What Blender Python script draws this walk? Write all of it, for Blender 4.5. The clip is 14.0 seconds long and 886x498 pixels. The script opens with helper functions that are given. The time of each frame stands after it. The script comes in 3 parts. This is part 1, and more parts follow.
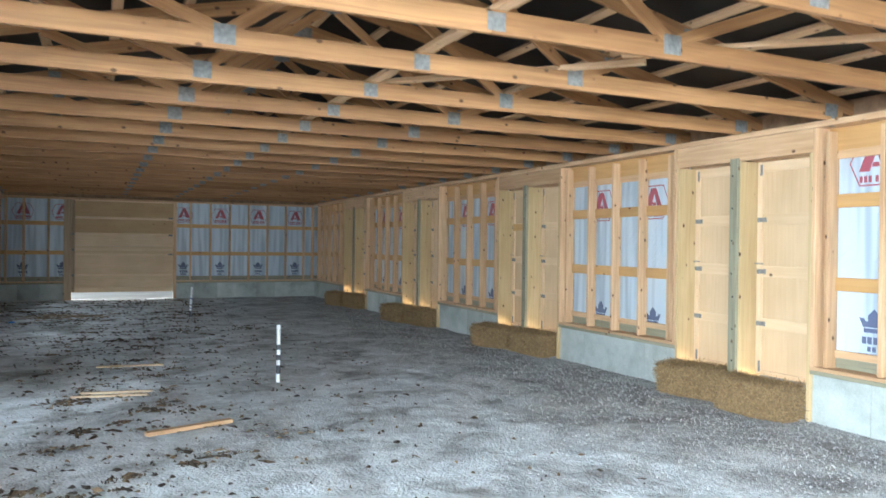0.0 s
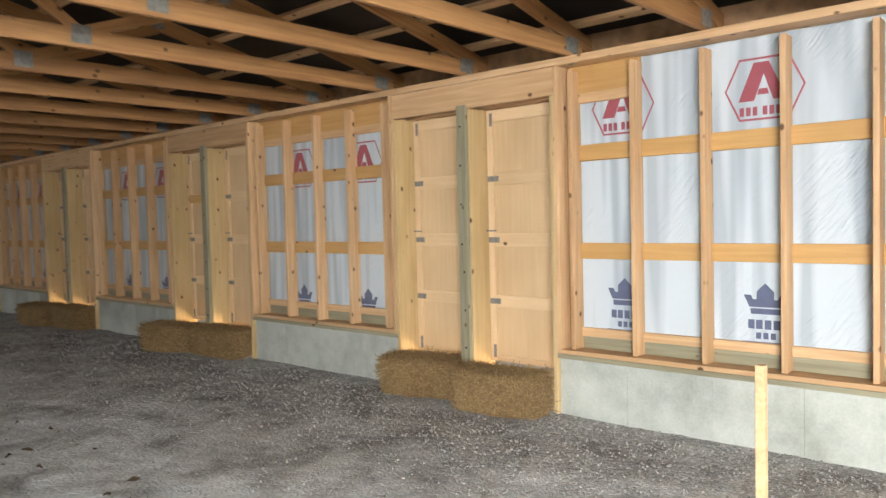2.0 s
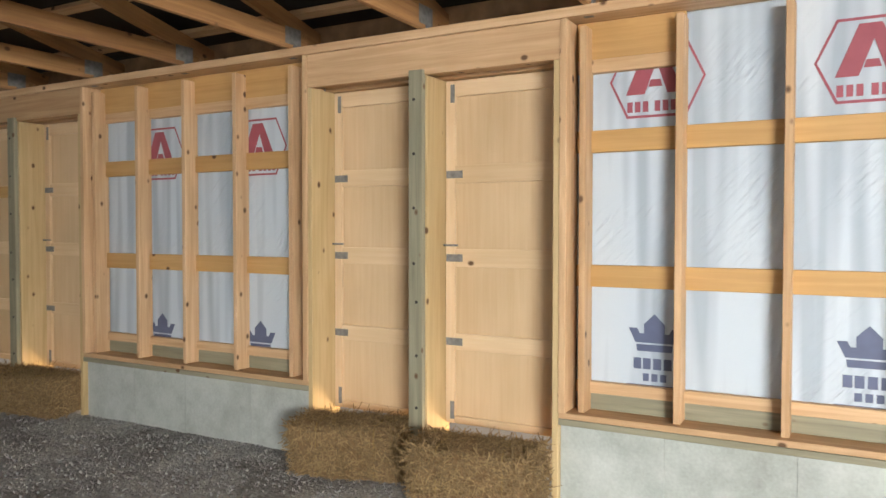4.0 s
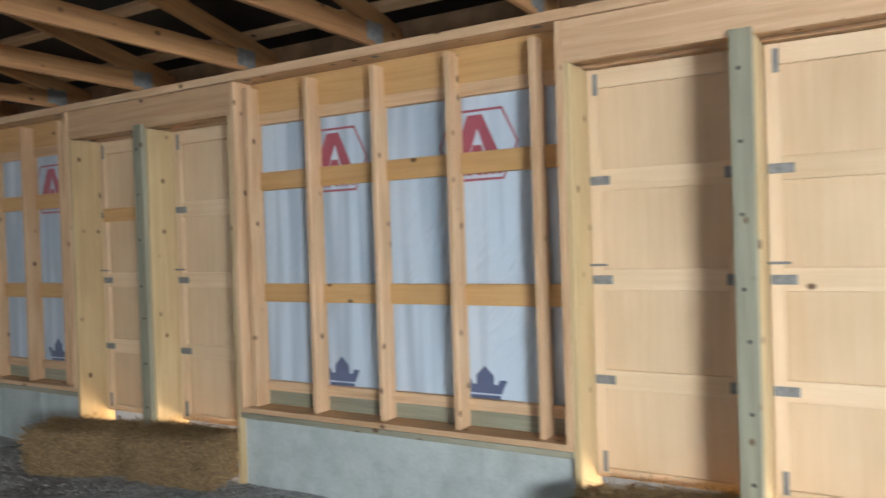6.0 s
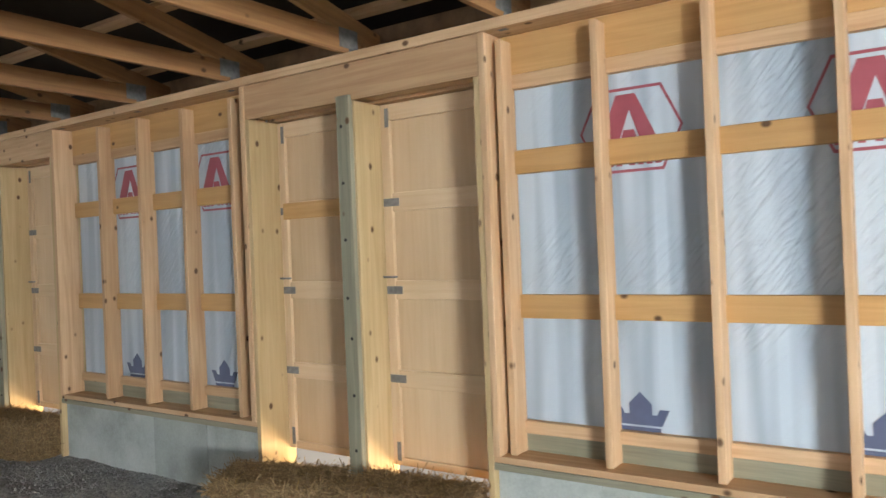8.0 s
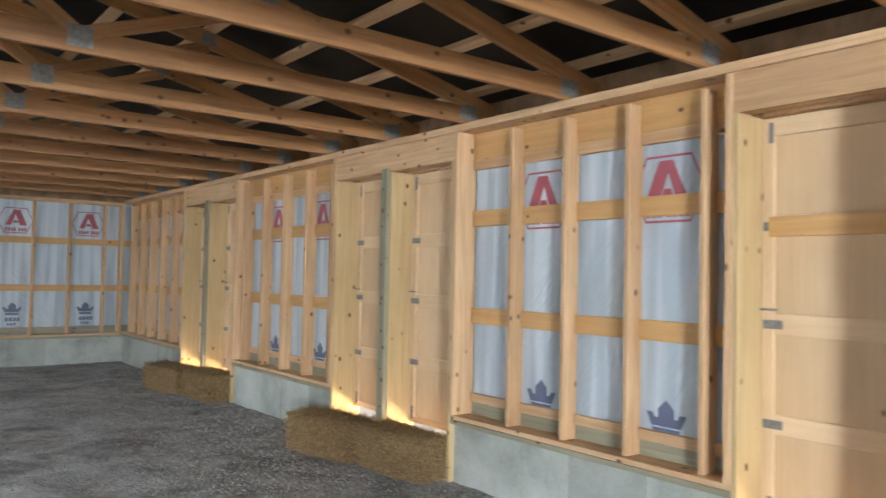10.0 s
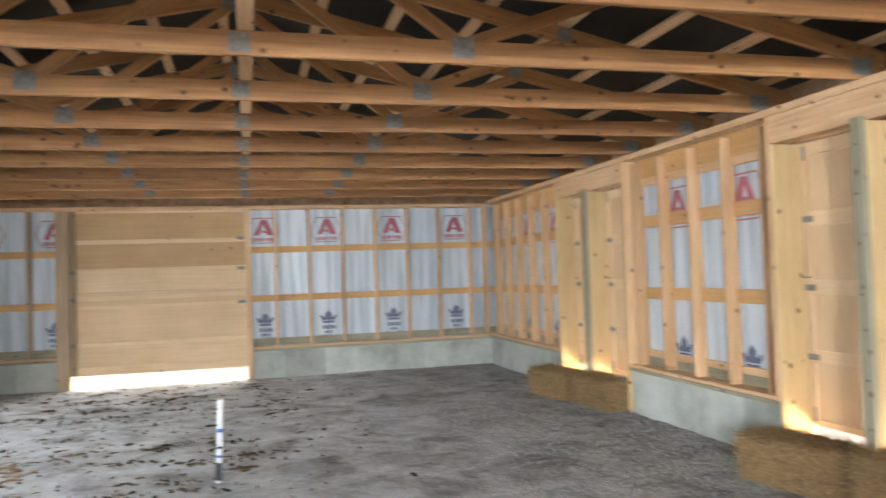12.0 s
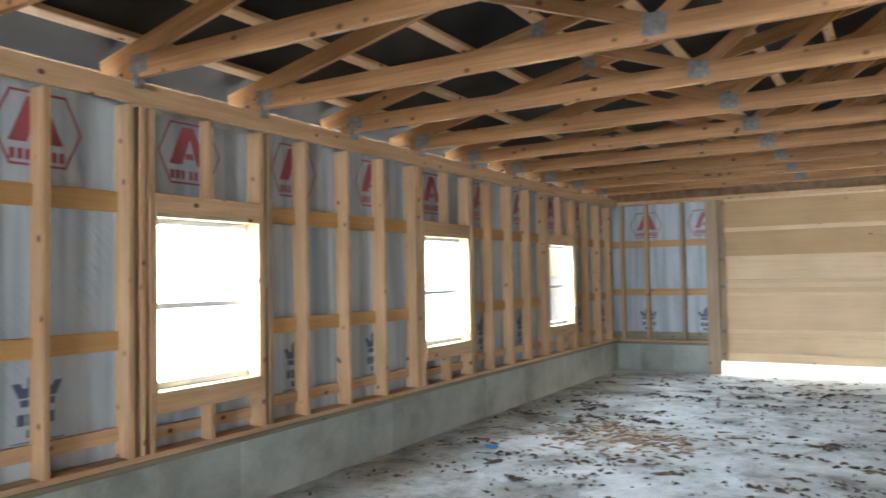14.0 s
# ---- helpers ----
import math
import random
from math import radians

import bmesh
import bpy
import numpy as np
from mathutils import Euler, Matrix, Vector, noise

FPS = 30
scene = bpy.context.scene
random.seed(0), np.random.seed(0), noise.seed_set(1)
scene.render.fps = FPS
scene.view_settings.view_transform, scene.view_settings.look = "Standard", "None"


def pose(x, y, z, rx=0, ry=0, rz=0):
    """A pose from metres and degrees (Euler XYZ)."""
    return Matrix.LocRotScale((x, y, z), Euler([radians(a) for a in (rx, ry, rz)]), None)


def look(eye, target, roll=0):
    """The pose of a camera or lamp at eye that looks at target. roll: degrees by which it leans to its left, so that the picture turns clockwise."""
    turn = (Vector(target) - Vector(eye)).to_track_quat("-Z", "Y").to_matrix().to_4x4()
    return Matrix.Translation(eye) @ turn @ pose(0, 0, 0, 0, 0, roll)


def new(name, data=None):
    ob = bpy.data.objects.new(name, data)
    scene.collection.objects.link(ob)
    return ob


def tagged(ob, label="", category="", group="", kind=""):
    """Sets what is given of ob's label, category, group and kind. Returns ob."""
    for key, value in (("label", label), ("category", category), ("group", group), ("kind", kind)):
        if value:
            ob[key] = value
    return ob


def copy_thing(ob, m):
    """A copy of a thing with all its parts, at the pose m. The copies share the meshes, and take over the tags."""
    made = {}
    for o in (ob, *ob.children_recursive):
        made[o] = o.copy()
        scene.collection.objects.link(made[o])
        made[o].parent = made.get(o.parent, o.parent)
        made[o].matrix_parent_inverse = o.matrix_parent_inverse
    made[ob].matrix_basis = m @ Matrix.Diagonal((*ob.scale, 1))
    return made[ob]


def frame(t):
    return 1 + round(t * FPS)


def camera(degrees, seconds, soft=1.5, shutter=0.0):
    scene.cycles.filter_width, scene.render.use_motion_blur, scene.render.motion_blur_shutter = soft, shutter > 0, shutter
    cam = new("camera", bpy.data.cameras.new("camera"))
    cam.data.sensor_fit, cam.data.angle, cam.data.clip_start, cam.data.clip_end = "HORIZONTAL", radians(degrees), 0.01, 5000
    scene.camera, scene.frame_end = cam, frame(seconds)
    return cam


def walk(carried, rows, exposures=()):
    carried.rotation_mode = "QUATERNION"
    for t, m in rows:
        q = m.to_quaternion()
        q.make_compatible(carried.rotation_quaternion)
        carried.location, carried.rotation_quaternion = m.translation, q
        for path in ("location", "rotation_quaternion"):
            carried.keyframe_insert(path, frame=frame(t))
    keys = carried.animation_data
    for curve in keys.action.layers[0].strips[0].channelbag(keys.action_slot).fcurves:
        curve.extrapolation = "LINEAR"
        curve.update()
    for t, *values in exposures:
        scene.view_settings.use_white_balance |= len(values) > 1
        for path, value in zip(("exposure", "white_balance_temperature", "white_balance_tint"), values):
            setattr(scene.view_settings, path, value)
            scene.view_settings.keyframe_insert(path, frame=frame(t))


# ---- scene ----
cam = camera(60.9, 14.0, soft=1.5, shutter=0.35)
METRES, EYE, TILT, LEAN, TURN = 11.8, 1.5, 0.0, 0.0, -24.8
ROWS = [
    (0.0, 0.0, 0.0, 0.0, 0.0, -0.35, -0.72),
    (0.5, 0.002, 0.0368, -0.002, -4.55, -2.89, -0.1),
    (1.0, 0.0139, 0.0809, -0.0009, -15.98, -1.62, -1.22),
    (1.5, 0.0182, 0.1252, -0.0031, -19.63, -1.23, 0.77),
    (2.0, 0.0247, 0.1692, -0.0028, -23.27, -2.39, 1.42),
    (2.5, 0.0303, 0.2191, -0.0036, -26.54, -3.83, -1.13),
    (5.0, 0.0186, 0.4293, -0.0047, -39.81, -0.98, 1.47),
    (5.5, 0.0042, 0.4702, -0.0041, -39.61, -1.56, 0.46),
    (6.0, -0.0082, 0.5126, 0.0005, -34.76, -0.71, 1.85),
    (6.5, -0.0256, 0.5523, 0.0016, -29.46, -0.34, 2.23),
    (7.0, -0.033, 0.5912, 0.0017, -28.28, -0.64, 2.56),
    (7.5, -0.0425, 0.6326, 0.0001, -27.97, -0.84, 2.57),
    (8.0, -0.0486, 0.6677, 0.0009, -30.9, -0.13, 2.29),
    (8.5, -0.0577, 0.7065, 0.0012, -30.32, 0.47, 2.24),
    (9.0, -0.078, 0.7374, 0.0028, -23.84, 1.17, 6.29),
    (11.5, -0.1918, 0.8742, -0.0015, 1.62, 2.19, 2.19),
    (12.0, -0.2111, 0.8857, -0.0022, 10.25, 1.77, 1.91),
    (12.5, -0.2264, 0.8964, -0.0021, 25.49, 3.0, 2.28),
    (13.0, -0.2346, 0.8988, -0.0036, 37.59, 2.72, 2.47),
    (13.5, -0.2377, 0.8949, -0.0042, 46.51, 2.52, 1.55),
    (14.0, -0.241, 0.8899, -0.0045, 55.64, 2.18, 1.06),
]
path = [(t, pose(0, 0, EYE, TILT, LEAN, TURN) @ pose(METRES * x, METRES * y, METRES * z, 90 + pitch, roll, yaw)) for t, x, y, z, yaw, pitch, roll in ROWS]
path.append((9.2, look((2.69, 8.42, 1.50), (4.147, 9.788, 1.553), -3.6)))
path.sort(key=lambda row: row[0])
walk(cam, path,
     exposures=[(0.0, 0.1, 6000, 6), (1.5, -0.4, 7700, 15), (2.5, -0.5, 7700, 15), (5.0, -0.55, 7200, 15), (6.5, -0.05, 6300, 10), (8.0, 0.2, 6900, 12), (9.0, 0.6, 6500, 10),
                (11.5, 1.4, 7100, 15), (12.5, 1.6, 6700, 12), (14.0, 1.68, 6250, 8)])

# ---- light ----
SUN_EL, SUN_AZ = 28.0, 70.0   # azimuth counted from +y towards +x
world = bpy.data.worlds.new("sky")
scene.world = world
world.use_nodes = True
wn = world.node_tree.nodes
sky = wn.new("ShaderNodeTexSky")
sky.sky_type = "NISHITA"
sky.sun_disc = False
sky.sun_elevation, sky.sun_rotation = radians(SUN_EL), radians(SUN_AZ)
wn["Background"].inputs["Strength"].default_value = 0.12
world.node_tree.links.new(sky.outputs[0], wn["Background"].inputs["Color"])
sun = new("sun", bpy.data.lights.new("sun", "SUN"))
sun.data.energy, sun.data.angle, sun.data.color = 3.0, radians(0.5), (1.0, 0.93, 0.82)
d = Vector((math.sin(radians(SUN_AZ)) * math.cos(radians(SUN_EL)), math.cos(radians(SUN_AZ)) * math.cos(radians(SUN_EL)), math.sin(radians(SUN_EL))))
sun.matrix_world = look(d * 60, (0, 0, 0))


def opening_light(name, eye, target, w, h, watts, color):
    """Sky light that enters by an opening."""
    ob = new(name, bpy.data.lights.new(name, "AREA"))
    ob.data.shape, ob.data.size, ob.data.size_y = "RECTANGLE", w, h
    ob.data.energy, ob.data.color = watts, color
    ob.matrix_world = look(eye, target)
    return ob


# ---- plan ----
XR, XL = 6.32, -2.27          # inner faces of the studs
YB, YE = -3.6, 23.5           # back end and far end
XC = 2.08                     # ridge line
TOP = 2.73                    # top of the wall plates
SILL = 0.36
PITCH = 0.225
DOORS = [(5.14, 7.02), (9.52, 11.41), (13.90, 15.85), (18.38, 20.30)]
PANELS = [(2.62, 5.14), (7.02, 9.52), (11.41, 13.90), (15.85, 18.38), (20.30, 23.5)]
WINDOWS = [13.96, 17.23, 20.46]
UNSEEN_OPENINGS = [4.15, 7.42]   # unseen, added to light the floor; same rhythm, in the plain stretch
WIN_W, WIN_Z0, WIN_Z1 = 0.94, 0.74, 1.88
TRUSS0, TRUSS_STEP = 3.88, 1.1
# unseen opening, added in the back wall to let fill light in
BACK_OPENING = (2.6, 6.0)
SIDE_DOOR = (-3.4, 0.3)

# added fill lamp, shining in through the back opening
opening_light("back_fill_light", (5.2, YB - 3.5, 2.3), (-0.5, 13, 0.3), 5.0, 3.6, 1500, (0.76, 0.89, 1.0))
opening_light("side_door_skylight", (XL - 2.6, -3.0, 3.0), (2.6, 5.4, -0.2), 5.0, 3.4, 11000, (0.80, 0.91, 1.0))
opening_light("window_skylight", (XL - 3.0, 14.2, 2.1), (6, 14.2, 1.2), 22.5, 5.0, 5000, (0.78, 0.90, 1.0))
opening_light("gate_gap_skylight", (0.72, YE + 0.4, -0.02), (0.72, 10, 0.3), 2.7, 0.16, 12, (1.0, 0.93, 0.8))
for a, b in DOORS:
    opening_light("door_gap_light", (XR + 0.43, (a + b) / 2, -0.01), (XR - 0.1, (a + b) / 2, 0.55), b - a - 0.2, 0.12, 18, (1.0, 0.78, 0.48))


# ---- materials ----
def material(name, rough=0.7, metal=0.0):
    m = bpy.data.materials.new(name)
    m.use_nodes = True
    nt = m.node_tree
    b = nt.nodes["Principled BSDF"]
    b.inputs["Roughness"].default_value, b.inputs["Metallic"].default_value = rough, metal
    return m, nt, b


def nd(nt, kind, **kw):
    n = nt.nodes.new(kind)
    for k, v in kw.items():
        n.inputs[k.replace("_", " ")].default_value = v
    return n


def ramp(nt, fac, stops):
    r = nt.nodes.new("ShaderNodeValToRGB")
    e = r.color_ramp.elements
    while len(e) < len(stops):
        e.new(0.5)
    for el, (p, c) in zip(e, stops):
        el.position, el.color = p, (*c, 1) if len(c) == 3 else c
    nt.links.new(fac, r.inputs[0])
    return r.outputs[0]


def mix(nt, fac, a, b, mode="MIX"):
    n = nt.nodes.new("ShaderNodeMix")
    n.data_type, n.blend_type = "RGBA", mode
    for sock, v in ((n.inputs[0], fac), (n.inputs[6], a), (n.inputs[7], b)):
        if isinstance(v, (int, float)):
            sock.default_value = v
        elif isinstance(v, tuple):
            sock.default_value = (*v, 1)
        else:
            nt.links.new(v, sock)
    return n.outputs[2]


def math_node(nt, op, a, b=0.0):
    n = nt.nodes.new("ShaderNodeMath")
    n.operation = op
    for s, v in zip(n.inputs, (a, b)):
        if isinstance(v, (int, float)):
            s.default_value = v
        else:
            nt.links.new(v, s)
    return n.outputs[0]


def bump(nt, b, height, strength, dist=0.01):
    n = nd(nt, "ShaderNodeBump", Strength=strength, Distance=dist)
    nt.links.new(height, n.inputs["Height"])
    nt.links.new(n.outputs[0], b.inputs["Normal"])


def coords(nt, scale, shift=True):
    """Object coordinates, scaled, and shifted by the object's own random number."""
    tc = nt.nodes.new("ShaderNodeTexCoord")
    mp = nt.nodes.new("ShaderNodeMapping")
    mp.inputs["Scale"].default_value = scale
    nt.links.new(tc.outputs["Object"], mp.inputs["Vector"])
    info = nt.nodes.new("ShaderNodeObjectInfo")
    if shift:
        cm = nt.nodes.new("ShaderNodeCombineXYZ")
        for i, k in enumerate((37.0, 53.0, 71.0)):
            nt.links.new(math_node(nt, "MULTIPLY", info.outputs["Random"], k), cm.inputs[i])
        nt.links.new(cm.outputs[0], mp.inputs["Location"])
    return mp.outputs[0], info.outputs["Random"]


def wood(name, light, dark, knot=(0.12, 0.055, 0.02), knots=0.5, rough=0.62, vary=0.25):
    m, nt, b = material(name, rough)
    v, rnd = coords(nt, (1.2, 26, 26))
    n1 = nd(nt, "ShaderNodeTexNoise", Scale=1.0, Detail=5.0, Roughness=0.6, Distortion=0.6)
    nt.links.new(v, n1.inputs["Vector"])
    col = ramp(nt, n1.outputs[0], [(0.32, dark), (0.66, light)])
    v2, _ = coords(nt, (0.9, 1.5, 1.5))
    n2 = nd(nt, "ShaderNodeTexNoise", Scale=1.6, Detail=2.0)
    nt.links.new(v2, n2.inputs["Vector"])
    col = mix(nt, 0.5, col, ramp(nt, n2.outputs[0], [(0.3, (0.72, 0.68, 0.6)), (0.7, (1, 1, 1))]), "MULTIPLY")
    # knots
    v3, _ = coords(nt, (6.5, 9, 9))
    vo = nd(nt, "ShaderNodeTexVoronoi", Scale=1.0)
    nt.links.new(v3, vo.inputs["Vector"])
    spot = ramp(nt, vo.outputs["Distance"], [(0.10, (1, 1, 1)), (0.19, (0, 0, 0))])
    sep = nt.nodes.new("ShaderNodeSeparateColor")
    nt.links.new(vo.outputs["Color"], sep.inputs[0])
    pick = math_node(nt, "LESS_THAN", sep.outputs[0], knots)
    col = mix(nt, math_node(nt, "MULTIPLY", spot, pick), col, knot)
    # board to board
    tone = ramp(nt, rnd, [(0.0, (1 - vary, 1 - vary * 1.15, 1 - vary * 1.35)), (0.5, (0.96, 0.95, 0.93)), (1.0, (1.0, 1.0, 1.0))])
    col = mix(nt, 1.0, col, tone, "MULTIPLY")
    nt.links.new(col, b.inputs["Base Color"])
    bump(nt, b, n1.outputs[0], 0.25, 0.003)
    return m


LUMBER = wood("spruce_lumber", (0.74, 0.495, 0.295), (0.57, 0.345, 0.185))
TRUSS_WOOD = wood("truss_lumber", (0.52, 0.275, 0.115), (0.34, 0.165, 0.068), vary=0.32)
GIRT = wood("girt_lumber", (0.66, 0.39, 0.16), (0.56, 0.32, 0.12), knots=0.15, vary=0.12)
TREATED = wood("treated_lumber", (0.36, 0.335, 0.24), (0.24, 0.225, 0.16), vary=0.15)
JAMB = wood("jamb_lumber", (0.67, 0.50, 0.28), (0.56, 0.40, 0.20), vary=0.12)
PLY = wood("plywood", (0.73, 0.53, 0.335), (0.68, 0.475, 0.285), knots=0.02, vary=0.1)
PLY_DARK = wood("brown_plywood", (0.57, 0.38, 0.195), (0.51, 0.33, 0.16), knots=0.02, vary=0.1)
PALE_RAIL = wood("pale_rail", (0.80, 0.60, 0.39), (0.73, 0.52, 0.32), knots=0.05, vary=0.08)
OLD_WOOD = wood("weathered_board", (0.50, 0.37, 0.24), (0.36, 0.25, 0.15))


def m_concrete():
    m, nt, b = material("concrete", 0.85)
    tc = nt.nodes.new("ShaderNodeTexCoord")
    g = nt.nodes.new("ShaderNodeNewGeometry")
    n1 = nd(nt, "ShaderNodeTexNoise", Scale=1.7, Detail=6.0, Roughness=0.65)
    n2 = nd(nt, "ShaderNodeTexNoise", Scale=60.0, Detail=3.0)
    for n in (n1, n2):
        nt.links.new(g.outputs["Position"], n.inputs["Vector"])
    col = ramp(nt, n1.outputs[0], [(0.3, (0.28, 0.29, 0.26)), (0.5, (0.44, 0.46, 0.43)), (0.72, (0.55, 0.57, 0.54))])
    info = nt.nodes.new("ShaderNodeObjectInfo")
    col = mix(nt, 1.0, col, ramp(nt, info.outputs["Random"], [(0, (0.68, 0.68, 0.66)), (0.35, (0.92, 0.93, 0.92)), (1, (1, 1, 1))]), "MULTIPLY")
    col = mix(nt, 0.15, col, n2.outputs[0], "OVERLAY")
    nt.links.new(col, b.inputs["Base Color"])
    bump(nt, b, n2.outputs[0], 0.3, 0.004)
    return m


def m_wrap():
    """Woven plastic house wrap with faint ribs of the siding behind it and wrinkles."""
    m, nt, b = material("house_wrap", 0.30)
    tc = nt.nodes.new("ShaderNodeTexCoord")
    mp = nt.nodes.new("ShaderNodeMapping")
    mp.inputs["Scale"].default_value = (1, 1, 0.06)
    nt.links.new(tc.outputs["Object"], mp.inputs[0])
    rib = nd(nt, "ShaderNodeTexNoise", Scale=9.0, Detail=1.0)
    nt.links.new(mp.outputs[0], rib.inputs["Vector"])
    mp2 = nt.nodes.new("ShaderNodeMapping")
    mp2.vector_type = "TEXTURE"   # creases run on a slant
    mp2.inputs["Rotation"].default_value = (-0.75, 0.75, 0.0)
    mp2.inputs["Scale"].default_value = (0.4, 0.4, 0.06)
    nt.links.new(tc.outputs["Object"], mp2.inputs[0])
    wr = nd(nt, "ShaderNodeTexNoise", Scale=2.0, Detail=4.0, Distortion=0.8)
    nt.links.new(mp2.outputs[0], wr.inputs["Vector"])
    col = ramp(nt, rib.outputs[0], [(0.38, (0.38, 0.445, 0.51)), (0.58, (0.56, 0.625, 0.685))])
    nt.links.new(col, b.inputs["Base Color"])
    big = nd(nt, "ShaderNodeTexNoise", Scale=1.2)
    nt.links.new(tc.outputs["Object"], big.inputs["Vector"])
    h = math_node(nt, "MULTIPLY", wr.outputs[0], ramp(nt, big.outputs[0], [(0.45, (0.1, 0.1, 0.1)), (0.62, (1, 1, 1))]))
    bump(nt, b, h, 0.9, 0.02)
    return m


def plain(name, col, rough=0.6, metal=0.0, var=0.15, scale=8.0, bumpy=0.1):
    m, nt, b = material(name, rough, metal)
    g = nt.nodes.new("ShaderNodeNewGeometry")
    n = nd(nt, "ShaderNodeTexNoise", Scale=scale, Detail=5.0)
    nt.links.new(g.outputs["Position"], n.inputs["Vector"])
    lo = tuple(c * (1 - var) for c in col)
    hi = tuple(min(1, c * (1 + var)) for c in col)
    nt.links.new(ramp(nt, n.outputs[0], [(0.3, lo), (0.7, hi)]), b.inputs["Base Color"])
    bump(nt, b, n.outputs[0], bumpy, 0.005)
    return m


def m_ground():
    m, nt, b = material("packed_gravel_ground", 0.9)
    g = nt.nodes.new("ShaderNodeNewGeometry")
    pos = g.outputs["Position"]
    big = nd(nt, "ShaderNodeTexNoise", Scale=0.55, Detail=6.0, Roughness=0.62)
    mid = nd(nt, "ShaderNodeTexNoise", Scale=3.0, Detail=6.0, Roughness=0.7)
    fine = nd(nt, "ShaderNodeTexVoronoi", Scale=48.0)
    for n in (big, mid, fine):
        nt.links.new(pos, n.inputs["Vector"])
    sep = nt.nodes.new("ShaderNodeSeparateXYZ")
    nt.links.new(pos, sep.inputs[0])
    # loose grey gravel along the right-hand wall, pale packed stone dust elsewhere
    edge = math_node(nt, "ADD", sep.outputs[0], math_node(nt, "MULTIPLY", math_node(nt, "SUBTRACT", big.outputs[0], 0.5), 5.0))
    mr = nd(nt, "ShaderNodeMapRange")
    mr.inputs[1].default_value, mr.inputs[2].default_value = 3.6, 5.4
    nt.links.new(edge, mr.inputs[0])
    pale = ramp(nt, mid.outputs[0], [(0.34, (0.34, 0.345, 0.34)), (0.46, (0.60, 0.63, 0.65)), (0.64, (0.75, 0.785, 0.805))])
    sc = nt.nodes.new("ShaderNodeSeparateColor")
    nt.links.new(fine.outputs["Color"], sc.inputs[0])
    grav = ramp(nt, sc.outputs[0], [(0.0, (0.13, 0.13, 0.13)), (0.5, (0.32, 0.32, 0.315)), (1.0, (0.64, 0.63, 0.61))])
    grav = mix(nt, 0.45, grav, ramp(nt, mid.outputs[0], [(0.36, (0.13, 0.128, 0.125)), (0.64, (0.56, 0.55, 0.53))]))
    col = mix(nt, mr.outputs[0], pale, grav)
    col = mix(nt, 0.22, col, ramp(nt, sc.outputs[1], [(0, (0.1, 0.1, 0.1)), (1, (0.6, 0.6, 0.58))]))
    patch = nd(nt, "ShaderNodeTexNoise", Scale=1.5, Detail=8.0, Roughness=0.68, Distortion=0.7)
    nt.links.new(pos, patch.inputs["Vector"])
    col = mix(nt, 1.0, col, ramp(nt, patch.outputs[0], [(0.36, (0.58, 0.555, 0.53)), (0.48, (0.95, 0.94, 0.93)), (0.62, (1.18, 1.17, 1.16))]), "MULTIPLY")
    damp = ramp(nt, big.outputs[0], [(0.32, (0.52, 0.49, 0.45)), (0.46, (1, 1, 1))])
    col = mix(nt, 0.8, col, damp, "MULTIPLY")
    nt.links.new(col, b.inputs["Base Color"])
    h = math_node(nt, "ADD", mid.outputs[0], math_node(nt, "ADD", math_node(nt, "MULTIPLY", fine.outputs["Distance"], -0.2), patch.outputs[0]))
    bump(nt, b, h, 1.0, 0.04)
    return m


def m_straw(name, c0, c1):
    m, nt, b = material(name, 0.75)
    tc = nt.nodes.new("ShaderNodeTexCoord")
    mp = nt.nodes.new("ShaderNodeMapping")
    mp.inputs["Scale"].default_value = (70, 60, 16)
    nt.links.new(tc.outputs["Object"], mp.inputs[0])
    n = nd(nt, "ShaderNodeTexNoise", Scale=1.0, Detail=4.0, Distortion=1.5)
    nt.links.new(mp.outputs[0], n.inputs["Vector"])
    g = nt.nodes.new("ShaderNodeNewGeometry")
    col = mix(nt, 0.5, ramp(nt, n.outputs[0], [(0.3, c0), (0.7, c1)]), ramp(nt, g.outputs["Random Per Island"], [(0, c0), (1, c1)]))
    nt.links.new(col, b.inputs["Base Color"])
    bump(nt, b, n.outputs[0], 0.9, 0.02)
    return m


def m_island(name, stops, rough=0.85):
    m, nt, b = material(name, rough)
    g = nt.nodes.new("ShaderNodeNewGeometry")
    nt.links.new(ramp(nt, g.outputs["Random Per Island"], stops), b.inputs["Base Color"])
    return m


CONCRETE = m_concrete()
WRAP = m_wrap()
GROUND = m_ground()
RED = plain("red_print", (0.36, 0.085, 0.11), 0.5, var=0.1)
NAVY = plain("dark_blue_print", (0.10, 0.12, 0.20), 0.5, var=0.1)
STEEL = plain("galvanised_steel", (0.22, 0.215, 0.205), 0.65, 0.3, var=0.25, scale=30)
DARK_STEEL = plain("dark_bolt_steel", (0.05, 0.045, 0.04), 0.6, 0.5)
ROOFING = plain("black_roof_underlay", (0.006, 0.006, 0.007), 0.45, var=0.4, scale=3, bumpy=0.6)
ROOFING.node_tree.nodes["Principled BSDF"].inputs["Specular IOR Level"].default_value = 0.12
SIDING = plain("white_painted_steel_siding", (0.7, 0.7, 0.68), 0.4)
SHEATHING = plain("brown_fibre_board", (0.30, 0.18, 0.10), 0.85, var=0.3)
VINYL = plain("white_vinyl", (0.8, 0.81, 0.82), 0.35, var=0.03)
PVC = plain("white_pvc", (0.75, 0.76, 0.76), 0.35, var=0.05)
BLUE = plain("blue_marking", (0.05, 0.13, 0.35), 0.5)
BLACK = plain("black_marking", (0.03, 0.03, 0.035), 0.6)
BRIGHT_BLUE = plain("bright_blue_plastic", (0.02, 0.22, 0.65), 0.4)
